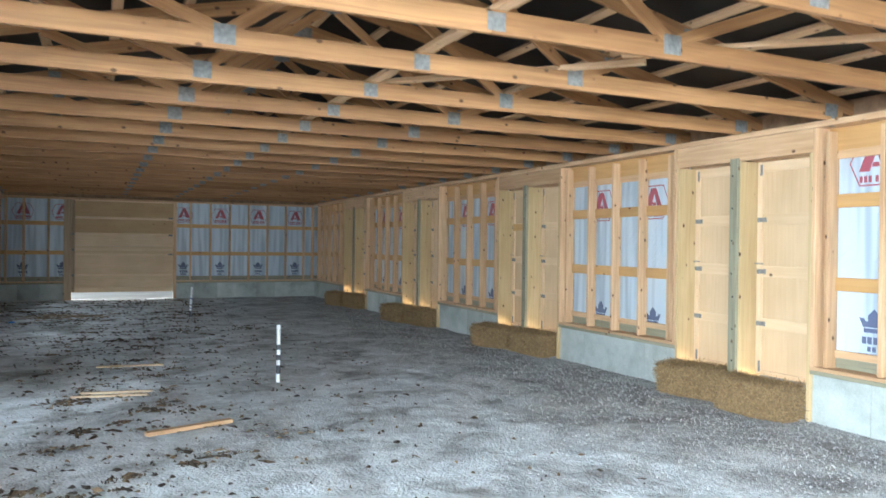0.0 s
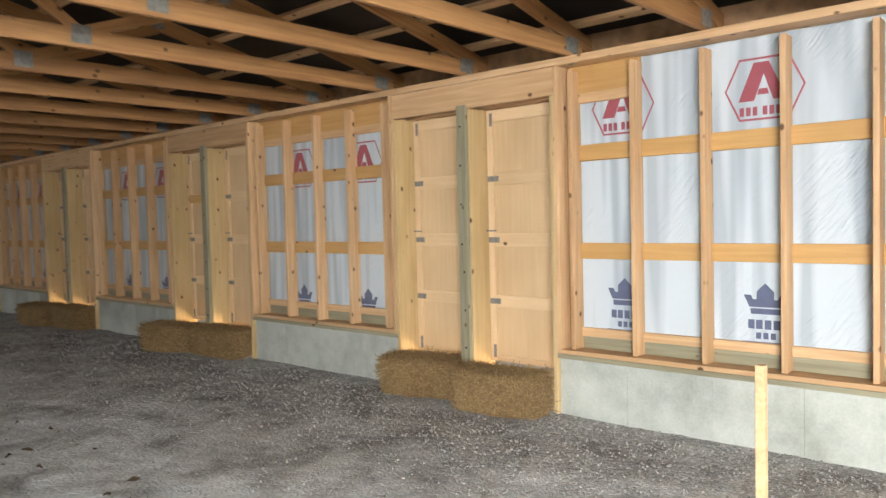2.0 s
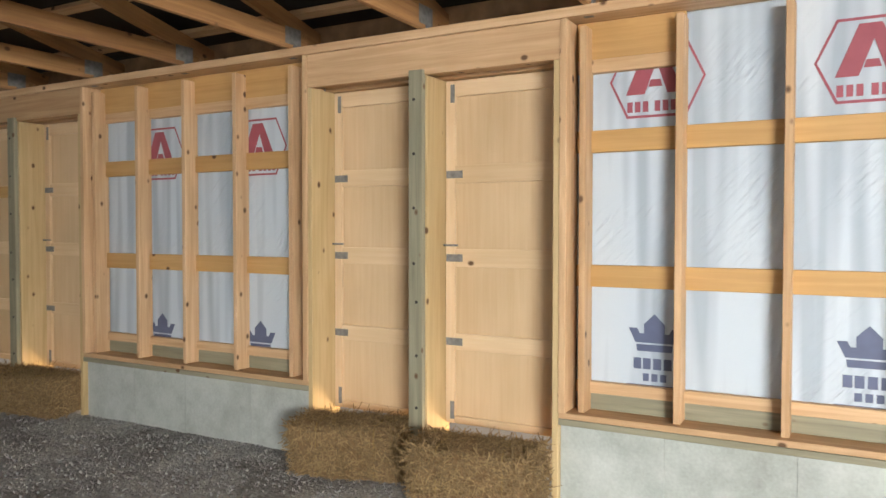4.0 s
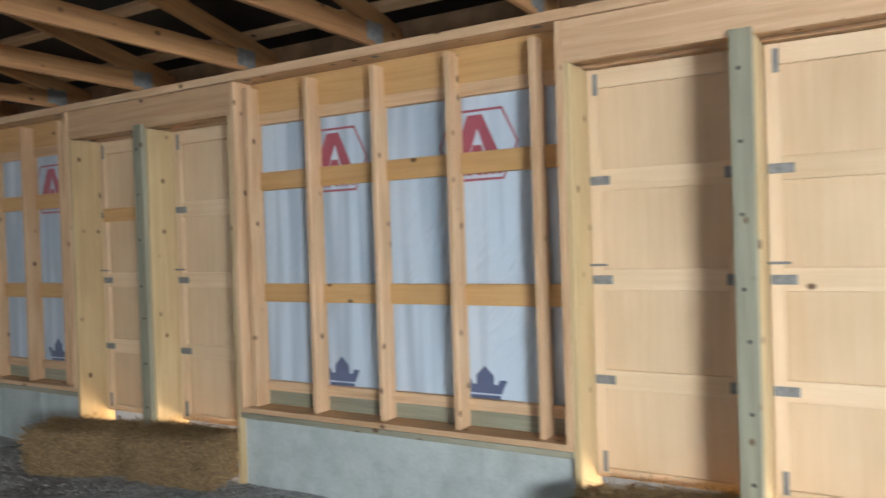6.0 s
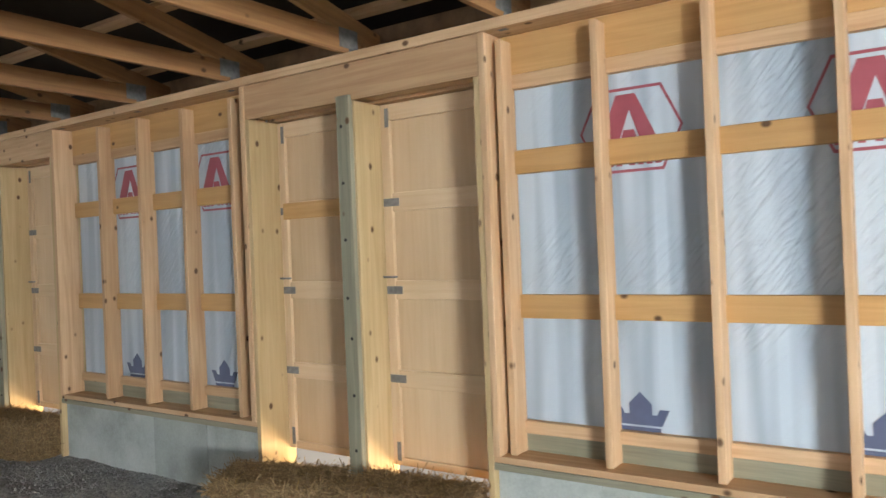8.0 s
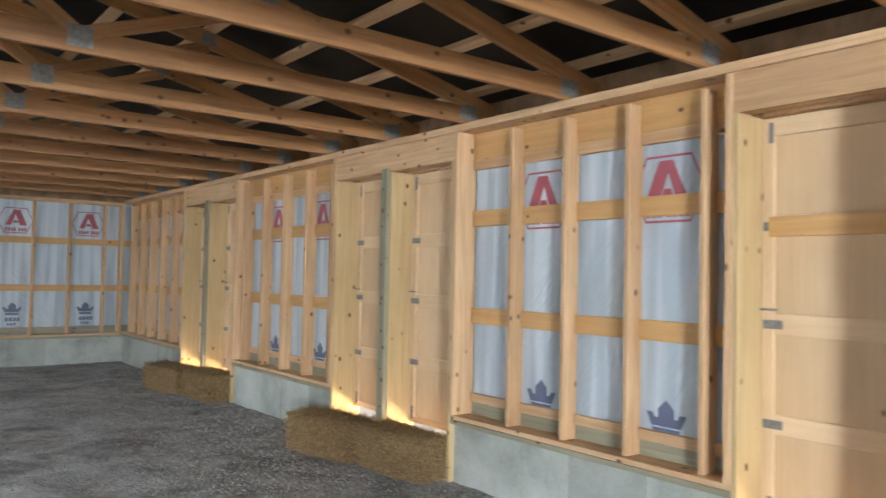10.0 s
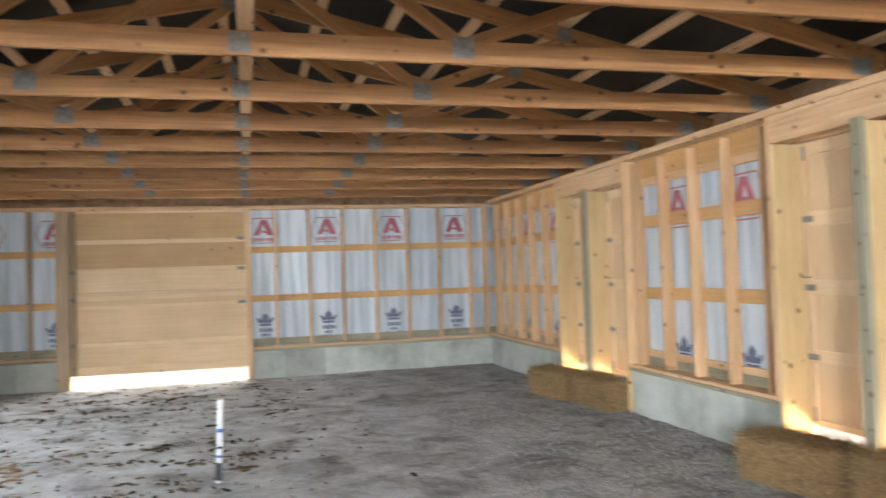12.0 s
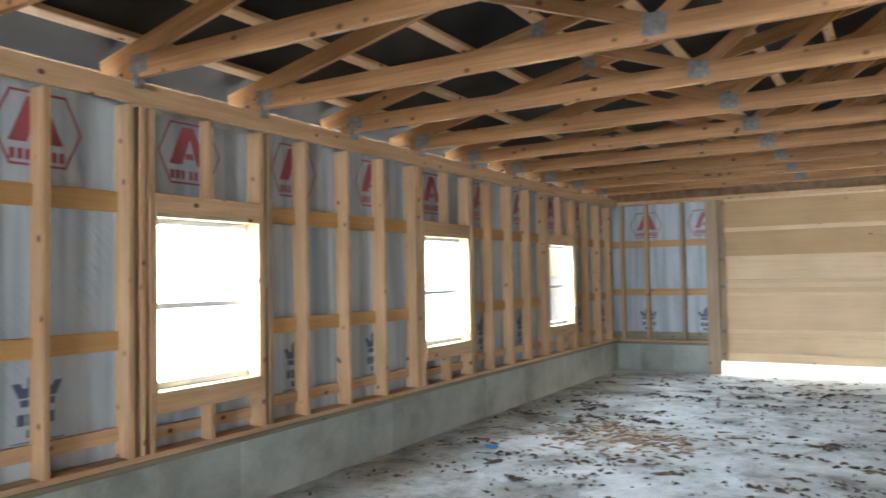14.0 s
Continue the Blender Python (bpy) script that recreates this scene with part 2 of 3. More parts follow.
STRAW = m_straw("straw", (0.045, 0.022, 0.009), (0.36, 0.21, 0.09))
LOOSE_STRAW = m_straw("loose_straw", (0.085, 0.048, 0.018), (0.50, 0.33, 0.155))
TWINE = plain("twine", (0.35, 0.22, 0.07), 0.8)
STONES = m_island("gravel_stones", [(0, (0.13, 0.13, 0.13)), (0.5, (0.25, 0.25, 0.247)), (1, (0.42, 0.415, 0.405))])
LITTER = m_island("leaf_litter", [(0, (0.025, 0.017, 0.011)), (0.6, (0.075, 0.05, 0.03)), (1, (0.17, 0.115, 0.06))])
CHIPS = m_island("wood_chips", [(0, (0.12, 0.075, 0.04)), (0.75, (0.3, 0.2, 0.12)), (1, (0.6, 0.5, 0.38))])
FIELD = plain("outside_gravel_yard", (0.34, 0.33, 0.30), 0.95, var=0.25, scale=0.8)
GLASS, gnt, gb = material("window_glass", 0.02)
gb.inputs["Transmission Weight"].default_value = 1.0
gb.inputs["IOR"].default_value = 1.45


# ---- mesh helpers ----
def mesh_of(name, bm, mat, smooth=False):
    me = bpy.data.meshes.new(name)
    bm.to_mesh(me)
    bm.free()
    me.materials.append(mat)
    if smooth:
        for p in me.polygons:
            p.use_smooth = True
    return me


def part(name, bm, mat, parent=None, label="", smooth=False):
    ob = new(name, mesh_of(name, bm, mat, smooth))
    ob.parent = parent
    if label:
        tagged(ob, label)
    return ob


def box_bm(x0, x1, y0, y1, z0, z1, bevel=0.0):
    bm = bmesh.new()
    bmesh.ops.create_cube(bm, size=1.0)
    for v in bm.verts:
        v.co = ((x0 + x1) / 2 + v.co.x * (x1 - x0), (y0 + y1) / 2 + v.co.y * (y1 - y0), (z0 + z1) / 2 + v.co.z * (z1 - z0))
    if bevel:
        bmesh.ops.bevel(bm, geom=bm.edges[:], offset=bevel, segments=1, affect="EDGES")
    return bm


BOARDS = {}


def board_mesh(length, w, t, mat, bevel=0.003):
    """A board along its own x; w along y, t along z. Alike boards share one mesh."""
    key = (round(length, 3), round(w, 3), round(t, 3), mat.name)
    if key not in BOARDS:
        BOARDS[key] = mesh_of("board", box_bm(-length / 2, length / 2, -w / 2, w / 2, -t / 2, t / 2, min(bevel, t / 5, w / 5)), mat)
    return BOARDS[key]


def lumber(name, mat, x0, x1, y0, y1, z0, z1, parent=None, label=""):
    """An axis-aligned board, its grain along the longest side."""
    size = [x1 - x0, y1 - y0, z1 - z0]
    k = size.index(max(size))
    c = ((x0 + x1) / 2, (y0 + y1) / 2, (z0 + z1) / 2)
    if k == 0:
        m, dims = pose(*c), (size[0], size[1], size[2])
    elif k == 1:
        m, dims = pose(*c, 0, 0, 90), (size[1], size[0], size[2])
    else:
        m, dims = pose(*c, 0, 90, 0), (size[2], size[1], size[0])
    ob = new(name, board_mesh(*dims, mat))
    ob.parent = parent
    ob.matrix_basis = m
    if label:
        tagged(ob, label)
    return ob


def beam(name, mat, p, q, w, t, parent=None):
    """A board from p to q that lies in an x-z plane: w in that plane, t along y."""
    p, q = Vector(p), Vector(q)
    dv = q - p
    ob = new(name, board_mesh(dv.length, t, w, mat))
    ob.parent = parent
    ob.matrix_basis = Matrix.Translation((p + q) / 2) @ pose(0, 0, 0, 0, -math.degrees(math.atan2(dv.z, dv.x)), 0)
    return ob


def empty(name, label, category, group="", kind="", at=(0, 0, 0)):
    ob = new(name)
    ob.location = at
    ob.empty_display_size = 0.2
    return tagged(ob, label, category, group, kind)


def poly_bm(polys, place):
    """Flat polygons; place turns (u, v) into a point."""
    bm = bmesh.new()
    for pl in polys:
        bm.faces.new([bm.verts.new(place(u, v)) for u, v in pl])
    return bm


def ring(outer, inner):
    n = len(outer)
    return [[outer[i], outer[(i + 1) % n], inner[(i + 1) % n], inner[i]] for i in range(n)]


HEX = [(-0.24, 0.0), (-0.15, 0.16), (0.15, 0.16), (0.24, 0.0), (0.15, -0.16), (-0.15, -0.16)]
RED_SHAPES = ring(HEX, [(u * 0.95, v * 0.93) for u, v in HEX]) + [
    [(-0.135, -0.06), (-0.03, 0.135), (0.03, 0.135), (0.0, 0.075), (-0.055, -0.06)],
    [(0.03, 0.135), (0.06, 0.135), (0.155, -0.06), (0.06, -0.06), (0.0, 0.075)],
    [(-0.03, -0.03), (0.04, -0.03), (0.03, 0.0), (-0.02, 0.0)]] + [
    [(u, -0.135), (u + 0.028, -0.135), (u + 0.028, -0.09), (u, -0.09)] for u in (-0.14, -0.1, -0.06, -0.02, 0.04, 0.08, 0.12)]
RED_POLYS = [[(u * 1.14, v * 1.36) for u, v in pl] for pl in RED_SHAPES]
NAVY_POLYS = [
    [(-0.10, -0.06), (0.10, -0.06), (0.105, -0.02), (-0.105, -0.02)],
    [(-0.11, -0.01), (0.11, -0.01), (0.15, 0.075), (0.10, 0.075), (0.085, 0.045), (-0.085, 0.045), (-0.10, 0.075), (-0.15, 0.075)],
    [(-0.06, 0.045), (0.06, 0.045), (0.06, 0.10), (0.0, 0.16), (-0.06, 0.10)]] + [
    [(u, -0.165), (u + 0.045, -0.165), (u + 0.045, -0.10), (u, -0.10)] for u in (-0.1, -0.04, 0.02, 0.075)] + [
    [(u, -0.235), (u + 0.035, -0.235), (u + 0.035, -0.19), (u, -0.19)] for u in (-0.07, -0.02, 0.03)] + [
    [(-0.16, -0.262), (0.16, -0.262), (0.16, -0.256), (-0.16, -0.256)]]


def prints(parent, place, along, zr, zb):
    """The red hexagons and the dark crowns printed on the wrap."""
    for a in along:
        part("red_print", poly_bm(RED_POLYS, lambda u, v: place(a + u, zr + v)), RED, parent, "red hexagon print on white house wrap")
        part("blue_print", poly_bm(NAVY_POLYS, lambda u, v: place(a + u, zb + v)), NAVY, parent, "dark blue crown print on white house wrap")


# ---- ground ----
def ground_z(x, y):
    s = max(0.0, 1 - ((x - 2.0) / 4.3) ** 2)
    return -0.19 + 0.06 * s * max(0.0, min(1.0, (22.0 - y) / 6.0))


def build_ground():
    bm = bmesh.new()
    nx, ny = 88, 270
    x0, x1, y0, y1 = XL - 0.2, XR + 0.5, YB, YE + 0.3
    grid = []
    for j in range(ny + 1):
        row = []
        for i in range(nx + 1):
            x, y = x0 + (x1 - x0) * i / nx, y0 + (y1 - y0) * j / ny
            h = noise.fractal(Vector((x * 1.3, y * 1.3, 0)), 1.0, 2.0, 4) * 0.014 + noise.noise(Vector((x * 6, y * 6, 3))) * 0.013
            row.append(bm.verts.new((x, y, ground_z(x, y) + h)))
        grid.append(row)
    for j in range(ny):
        for i in range(nx):
            bm.faces.new((grid[j][i], grid[j][i + 1], grid[j + 1][i + 1], grid[j + 1][i]))
    tagged(part("floor", bm, GROUND, smooth=True), "packed pale gravel floor with dark damp patches", "floor", kind="structure")
    bm = bmesh.new()
    R = 1500
    # one sheet outside that reaches the horizon
    vs = [bm.verts.new(c) for c in ((-R, -R, -0.27), (R, -R, -0.27), (R, R, -0.27), (-R, R, -0.27))]
    bm.faces.new(vs)
    tagged(part("ground", bm, FIELD), "pale gravel yard outside the barn", "ground", kind="structure")


build_ground()


# ---- walls ----
def footing(parent, axis, face, back, a, b, seed, z1=SILL - 0.075):
    """Concrete stem wall with form joints: separate casts side by side."""
    rnd = random.Random(seed)
    s = a
    while s < b - 0.01:
        e = min(b, s + rnd.uniform(0.48, 0.72))
        if b - e < 0.25:
            e = b
        f = face + rnd.uniform(-0.004, 0.004) * (1 if back > face else -1)
        lo, hi = min(f, back), max(f, back)
        if axis == "y":
            bm = box_bm(lo, hi, s, e - 0.001, -0.6, z1, 0.0015)
        else:
            bm = box_bm(s, e - 0.001, lo, hi, -0.6, z1, 0.0015)
        part("concrete_panel", bm, CONCRETE, parent)
        s = e


def build_right_wall():
    wall = empty("wall_right", "open stud wall with white house wrap on a concrete footing", "wall", kind="structure", at=(0, 0, 0))
    X = XR
    grid = [3.918 + 0.551 * k for k in range(-2, 36)]
    for i, (a, b) in enumerate(PANELS):
        footing(wall, "y", X + 0.04, X + 0.26, a, b, 10 + i)
        lumber("sill_plate", TREATED, X - 0.005, X + 0.23, a, b, SILL - 0.075, SILL - 0.037, wall)
        lumber("sill_plate", LUMBER, X, X + 0.225, a, b, SILL - 0.036, SILL, wall)
        for s in [g for g in grid if a + 0.07 < g < b - 0.07]:
            lumber("stud", LUMBER, X + 0.052, X + 0.190, s - 0.020, s + 0.020, SILL, TOP - 0.1, wall)
        # trimmer studs at the door openings
        for s in ((a + 0.022, b - 0.022) if i < 4 else (a + 0.022,)):
            lumber("trimmer_stud", LUMBER, X - 0.012, X + 0.19, s - 0.021, s + 0.021, SILL, TOP - 0.06, wall)
        lumber("treated_board", TREATED, X + 0.180, X + 0.204, a + 0.05, b - 0.05, SILL, SILL + 0.10, wall)
        low = 4.46 if i == 0 else a + 0.05   # the first stretch has no header in its near bays
        for z0, z1, m in ((SILL + 0.10, SILL + 0.17, LUMBER), (1.10, 1.23, GIRT), (1.90, 2.03, GIRT)):
            lumber("girt", m, X + 0.160, X + 0.204, a + 0.05, b - 0.05, z0, z1, wall)
        lumber("girt", LUMBER, X + 0.160, X + 0.204, low, b - 0.05, 2.37, 2.45, wall)
        lumber("header_board", GIRT, X + 0.160, X + 0.204, low, b - 0.05, 2.45, TOP - 0.06, wall)
        wx = X + 0.210
        part("house_wrap", box_bm(wx, wx + 0.004, a + 0.04, b - 0.04, SILL, TOP - 0.06), WRAP, wall, "white woven house wrap")
        part("siding", box_bm(X + 0.235, X + 0.265, a, b, SILL - 0.074, TOP), SIDING, wall)
        zr, zb = ((2.31, 0.79) if i in (0,) else (2.075, 0.57))
        along = {0: [3.54, 4.63], 1: [7.66, 8.76], 2: [11.98, 13.08], 3: [16.46, 17.56], 4: [20.86, 21.96]}[i]
        prints(wall, lambda u, v: (wx - 0.0045, u, v), along, zr, zb)
    lumber("top_plate", LUMBER, X - 0.02, X + 0.2, 0.0, YE - 0.1, TOP - 0.058, TOP, wall)
    for a, b in DOORS:
        lumber("door_header", LUMBER, X - 0.002, X + 0.036, a, b, 2.44, TOP - 0.06, wall)
        lumber("door_header", LUMBER, X + 0.04, X + 0.2, a, b, 2.46, TOP - 0.062, wall)
        lumber("head_stop", LUMBER, X + 0.205, X + 0.33, a, b, 2.441, TOP - 0.06, wall)
        lumber("door_stop", LUMBER, X + 0.305, X + 0.33, a + 0.04, b - 0.04, 2.38, 2.44, wall)
        lumber("threshold", JAMB, X + 0.035, X + 0.30, a + 0.04, b - 0.04, -0.03, 0.014, wall, "pale threshold board")
        # side jambs and the treated post between the two leaves
        for s0 in (a + 0.002, b - 0.04):
            lumber("side_jamb", JAMB, X - 0.004, X + 0.32, s0, s0 + 0.038, -0.3, 2.438, wall)
        mid = (a + b) / 2 + 0.03
        lumber("post", TREATED, X - 0.03, X + 0.01, mid - 0.05, mid + 0.055, -0.3, 2.47, wall, "greenish treated post")
        lumber("post_cladding", JAMB, X + 0.012, X + 0.32, mid - 0.062, mid + 0.062, -0.3, 2.438, wall, "yellow planed post cladding")
        for zb in (0.28, 0.62, 0.97, 1.22, 1.58, 1.93, 2.28):
            bm = bmesh.new()
            bmesh.ops.create_cone(bm, cap_ends=True, segments=8, radius1=0.011, radius2=0.009, depth=0.006)
            bmesh.ops.rotate(bm, verts=bm.verts, matrix=Matrix.Rotation(math.pi / 2, 3, "Y"))
            bmesh.ops.translate(bm, verts=bm.verts, vec=(X - 0.032, mid + (0.012 if zb > 1.1 else -0.008), zb))
            part("bolt", bm, DARK_STEEL, wall, "dark bolt head")
    # plain closing stretch
    part("siding", box_bm(X + 0.05, X + 0.2, YB, PANELS[0][0], -0.6, TOP), SHEATHING, wall)


def build_door():
    """A framed plywood stable door; origin at its lower right corner, inner face to -x, width along y."""
    w, z0, z1 = 0.84, 0.13, 2.436
    door = empty("stable_door", "closed plywood stable door with pine rails and steel hinges", "door", "stable doors along the wall")
    lumber("plywood_sheet", PLY, 0.03, 0.045, 0.005, w - 0.005, z0, z1, door)
    for s in (0.0, w - 0.065):
        lumber("stile", PALE_RAIL, 0, 0.029, s, s + 0.065, z0, z1, door, "pale pine stile")
    for a, b in ((z0, z0 + 0.05), (0.63, 0.74), (1.19, 1.31), (1.75, 1.87), (2.33, 2.436)):
        lumber("rail", PALE_RAIL, 0.003, 0.029, 0.066, w - 0.066, a, b, door, "pine rail")
    for z in (0.685, 1.25, 1.81, 2.35, 0.22):
        for s in ((w - 0.07, w - 0.015) if z in (0.685, 1.25, 1.81) else (w - 0.045,)):
            tall = 0.05 if z in (0.685, 1.25, 1.81) else 0.12
            part("plate", box_bm(-0.004, 0.0005, s - 0.055 if tall < 0.1 else s - 0.02, s + 0.01, z - tall / 2, z + tall / 2, 0.001), STEEL, door, "galvanised steel plate")
    for z in (0.685, 1.25, 1.81):
        part("plate", box_bm(-0.004, 0.0005, 0.005, 0.075, z - 0.03, z + 0.03, 0.001), STEEL, door, "galvanised steel plate")
    bm = bmesh.new()
    bmesh.ops.create_cone(bm, cap_ends=True, segments=10, radius1=0.007, radius2=0.007, depth=0.16)
    bmesh.ops.rotate(bm, verts=bm.verts, matrix=Matrix.Rotation(math.pi / 2, 3, "X"))
    bmesh.ops.translate(bm, verts=bm.verts, vec=(-0.02, w - 0.02, 1.335))
    latch = part("latch", bm, STEEL, door, "steel slide bolt")
    bm = bmesh.new()
    bmesh.ops.create_cone(bm, cap_ends=True, segments=10, radius1=0.018, radius2=0.014, depth=0.04)
    bmesh.ops.rotate(bm, verts=bm.verts, matrix=Matrix.Rotation(math.pi / 2, 3, "Y"))
    bmesh.ops.translate(bm, verts=bm.verts, vec=(-0.03, w + 0.035, 1.33))
    part("knob", bm, STEEL, latch)
    return door


def build_doors():
    first = build_door()
    done = False
    for a, b in DOORS:
        mid = (a + b) / 2 + 0.03
        for s, wide in ((a + 0.042, mid - 0.065 - a - 0.044), (mid + 0.066, b - 0.042 - mid - 0.066)):
            m = pose(XR + 0.255, s, 0)
            if not done:
                first.scale = (1, wide / 0.84, 1)
                first.location = m.translation
                done = True
            else:
                c = copy_thing(first, m)
                c.scale = (1, wide / 0.84, 1)
                if a == DOORS[1][0] and s > mid:
                    lumber("rail", GIRT, -0.012, 0.002, 0.05, 0.80, 1.75, 1.865, c, "darker brown replacement rail")


def build_left_wall():
    wall = empty("wall_left", "open stud wall with house wrap and white windows on concrete", "wall", kind="structure")
    X = XL
    Y0 = 9.4
    footing(wall, "y", X - 0.04, X - 0.26, Y0, YE, 40)
    lumber("sill_plate", TREATED, X - 0.17, X + 0.005, Y0, YE, SILL - 0.075, SILL - 0.037, wall)
    lumber("sill_plate", LUMBER, X - 0.165, X, Y0, YE, SILL - 0.036, SILL, wall)
    lumber("top_plate", LUMBER, X - 0.17, X + 0.0, Y0, YE - 0.1, TOP - 0.058, TOP, wall)
    lumber("top_plate", LUMBER, X - 0.002, X + 0.034, Y0, YE - 0.1, TOP - 0.15, TOP - 0.01, wall)
    wins = [(w, w + WIN_W) for w in WINDOWS]
    spans, s = [], Y0
    for w0, w1 in wins:
        spans.append((s, w0 - 0.045))
        s = w1 + 0.045
    spans.append((s, YE))
    for a, b in spans:
        for z0, z1, m in ((SILL + 0.10, SILL + 0.19, LUMBER), (1.03, 1.15, GIRT), (1.90, 2.03, GIRT)):
            lumber("girt", m, X - 0.138, X - 0.10, a, b, z0, z1, wall)
        part("house_wrap", box_bm(X - 0.146, X - 0.142, a, b, SILL, TOP - 0.06), WRAP, wall, "white woven house wrap")
        part("siding", box_bm(X - 0.2, X - 0.17, a, b, SILL - 0.074, TOP), SIDING, wall)
    y = 3.88 + 0.55 * 10
    while y < YE - 0.1:
        y += 0.55
        if any(w0 - 0.1 < y < w1 + 0.1 for w0, w1 in wins):
            continue
        lumber("stud", LUMBER, X - 0.139, X, y - 0.022, y + 0.022, SILL, TOP - 0.15, wall)
    for w0, w1 in wins:
        for s in (w0 - 0.045, w1 + 0.003):
            lumber("trimmer_stud", LUMBER, X - 0.14, X, s, s + 0.042, SILL, TOP - 0.15, wall)
        lumber("stud", OLD_WOOD, X - 0.14, X + 0.01, w1 + 0.075, w1 + 0.12, SILL, TOP - 0.15, wall)
        lumber("stud", LUMBER, X - 0.14, X - 0.002, w0 - 0.115, w0 - 0.075, SILL, TOP - 0.15, wall)
        for z0, z1 in ((WIN_Z0 - 0.14, WIN_Z0 - 0.03), (WIN_Z1 + 0.03, WIN_Z1 + 0.15)):
            lumber("window_header", LUMBER, X - 0.02, X + 0.004, w0, w1, z0, z1, wall)
        mid = (w0 + w1) / 2
        for z0, z1 in ((SILL, WIN_Z0 - 0.14), (WIN_Z1 + 0.15, TOP - 0.15)):
            lumber("cripple_stud", LUMBER, X - 0.10, X, mid - 0.021, mid + 0.021, z0, z1, wall)
            part("house_wrap", box_bm(X - 0.146, X - 0.142, w0, w1, z0, z1 + (0.1 if z0 < 1 else 0)), WRAP, wall)
        lumber("girt", LUMBER, X - 0.138, X - 0.10, w0, w1, SILL + 0.06, SILL + 0.14, wall)
        part("siding", box_bm(X - 0.2, X - 0.17, w0 - 0.045, w1 + 0.045, SILL - 0.074, WIN_Z0 - 0.03), SIDING, wall)
        part("siding", box_bm(X - 0.2, X - 0.17, w0 - 0.045, w1 + 0.045, WIN_Z1 + 0.03, TOP), SIDING, wall)
    along = [10.0, 11.08, 12.17, 13.26, 14.36, 15.44, 16.53, 17.62, 18.71, 19.8, 20.9, 22.0, 23.0]
    wp = lambda u, v: (X - 0.1375, -u, v)
    for a in along:
        inwin = any(w0 - 0.2 < a < w1 + 0.2 for w0, w1 in wins)
        part("red_print", poly_bm(RED_POLYS, lambda u, v: wp(-a + u, 2.35 + v)), RED, wall, "red hexagon print on white house wrap")
        if not inwin:
            part("blue_print", poly_bm(NAVY_POLYS, lambda u, v: wp(-a + u, 0.82 + v)), NAVY, wall, "dark blue crown print on white house wrap")
    part("boarding", box_bm(X - 0.2, X - 0.05, YB, SIDE_DOOR[0], -0.6, TOP), SHEATHING, wall)
    s = SIDE_DOOR[1]
    for w0 in UNSEEN_OPENINGS:
        part("boarding", box_bm(X - 0.2, X - 0.05, s, w0, -0.6, TOP), SHEATHING, wall)
        part("boarding", box_bm(X - 0.2, X - 0.05, w0, w0 + WIN_W, -0.6, WIN_Z0), SHEATHING, wall)
        part("boarding", box_bm(X - 0.2, X - 0.05, w0, w0 + WIN_W, WIN_Z1, TOP), SHEATHING, wall)
        s = w0 + WIN_W
    part("boarding", box_bm(X - 0.2, X - 0.05, s, Y0, -0.6, TOP), SHEATHING, wall)
    part("boarding", box_bm(X - 0.2, X - 0.05, SIDE_DOOR[0], SIDE_DOOR[1], 2.55, TOP), SHEATHING, wall)
    for i, (w0, w1) in enumerate(wins):
        win = empty("window_%d" % (i + 1), "white vinyl double-hung window in a raw timber opening", "window", kind="structure")
        for n, c in (("lining", (X - 0.19, X + 0.002, w0 - 0.002, w0 + 0.018, WIN_Z0, WIN_Z1)), ("lining", (X - 0.19, X + 0.002, w1 - 0.018, w1 + 0.002, WIN_Z0, WIN_Z1)),
                     ("lining", (X - 0.19, X + 0.003, w0, w1, WIN_Z1 - 0.002, WIN_Z1 + 0.03)), ("window_sill", (X - 0.19, X + 0.012, w0, w1, WIN_Z0 - 0.03, WIN_Z0))):
            lumber(n, JAMB, *c, win)
        zm = (WIN_Z0 + WIN_Z1) / 2 - 0.02
        a, b = w0 + 0.018, w1 - 0.018
        xf = X - 0.19
        for c in ((a, a + 0.035, WIN_Z0, WIN_Z1), (b - 0.035, b, WIN_Z0, WIN_Z1), (a + 0.035, b - 0.035, WIN_Z0, WIN_Z0 + 0.045), (a + 0.035, b - 0.035, WIN_Z1 - 0.04, WIN_Z1)):
            part("window_frame", box_bm(xf, xf + 0.07, *c, 0.004), VINYL, win)
        part("meeting_rail", box_bm(xf + 0.01, xf + 0.06, a + 0.035, b - 0.035, zm - 0.02, zm + 0.02, 0.004), VINYL, win)
        for c in ((WIN_Z0 + 0.045, zm - 0.02), (zm + 0.02, WIN_Z1 - 0.04)):
            for q in ((a + 0.035, a + 0.06), (b - 0.06, b - 0.035)):
                part("sash_stile", box_bm(xf + 0.012, xf + 0.05, *q, *c, 0.003), VINYL, win)
            pane = part("pane", box_bm(xf + 0.028, xf + 0.032, a + 0.06, b - 0.06, *c), GLASS, win, "clear glass pane")
            pane.visible_shadow = False


def gable_bm(depths, base):
    """The gable triangle, up to the underside of the roof."""
    zr = TOP + 0.30 + (XR - XC) * PITCH
    a, b = XL - 0.4, XR + 0.4
    bm = bmesh.new()
    for yy in depths:
        bm.faces.new([bm.verts.new(c) for c in ((a, yy, base), (b, yy, base), (b, yy, zr - (b - XC) * PITCH), (XC, yy, zr), (a, yy, zr - (XC - a) * PITCH))])
    return bm


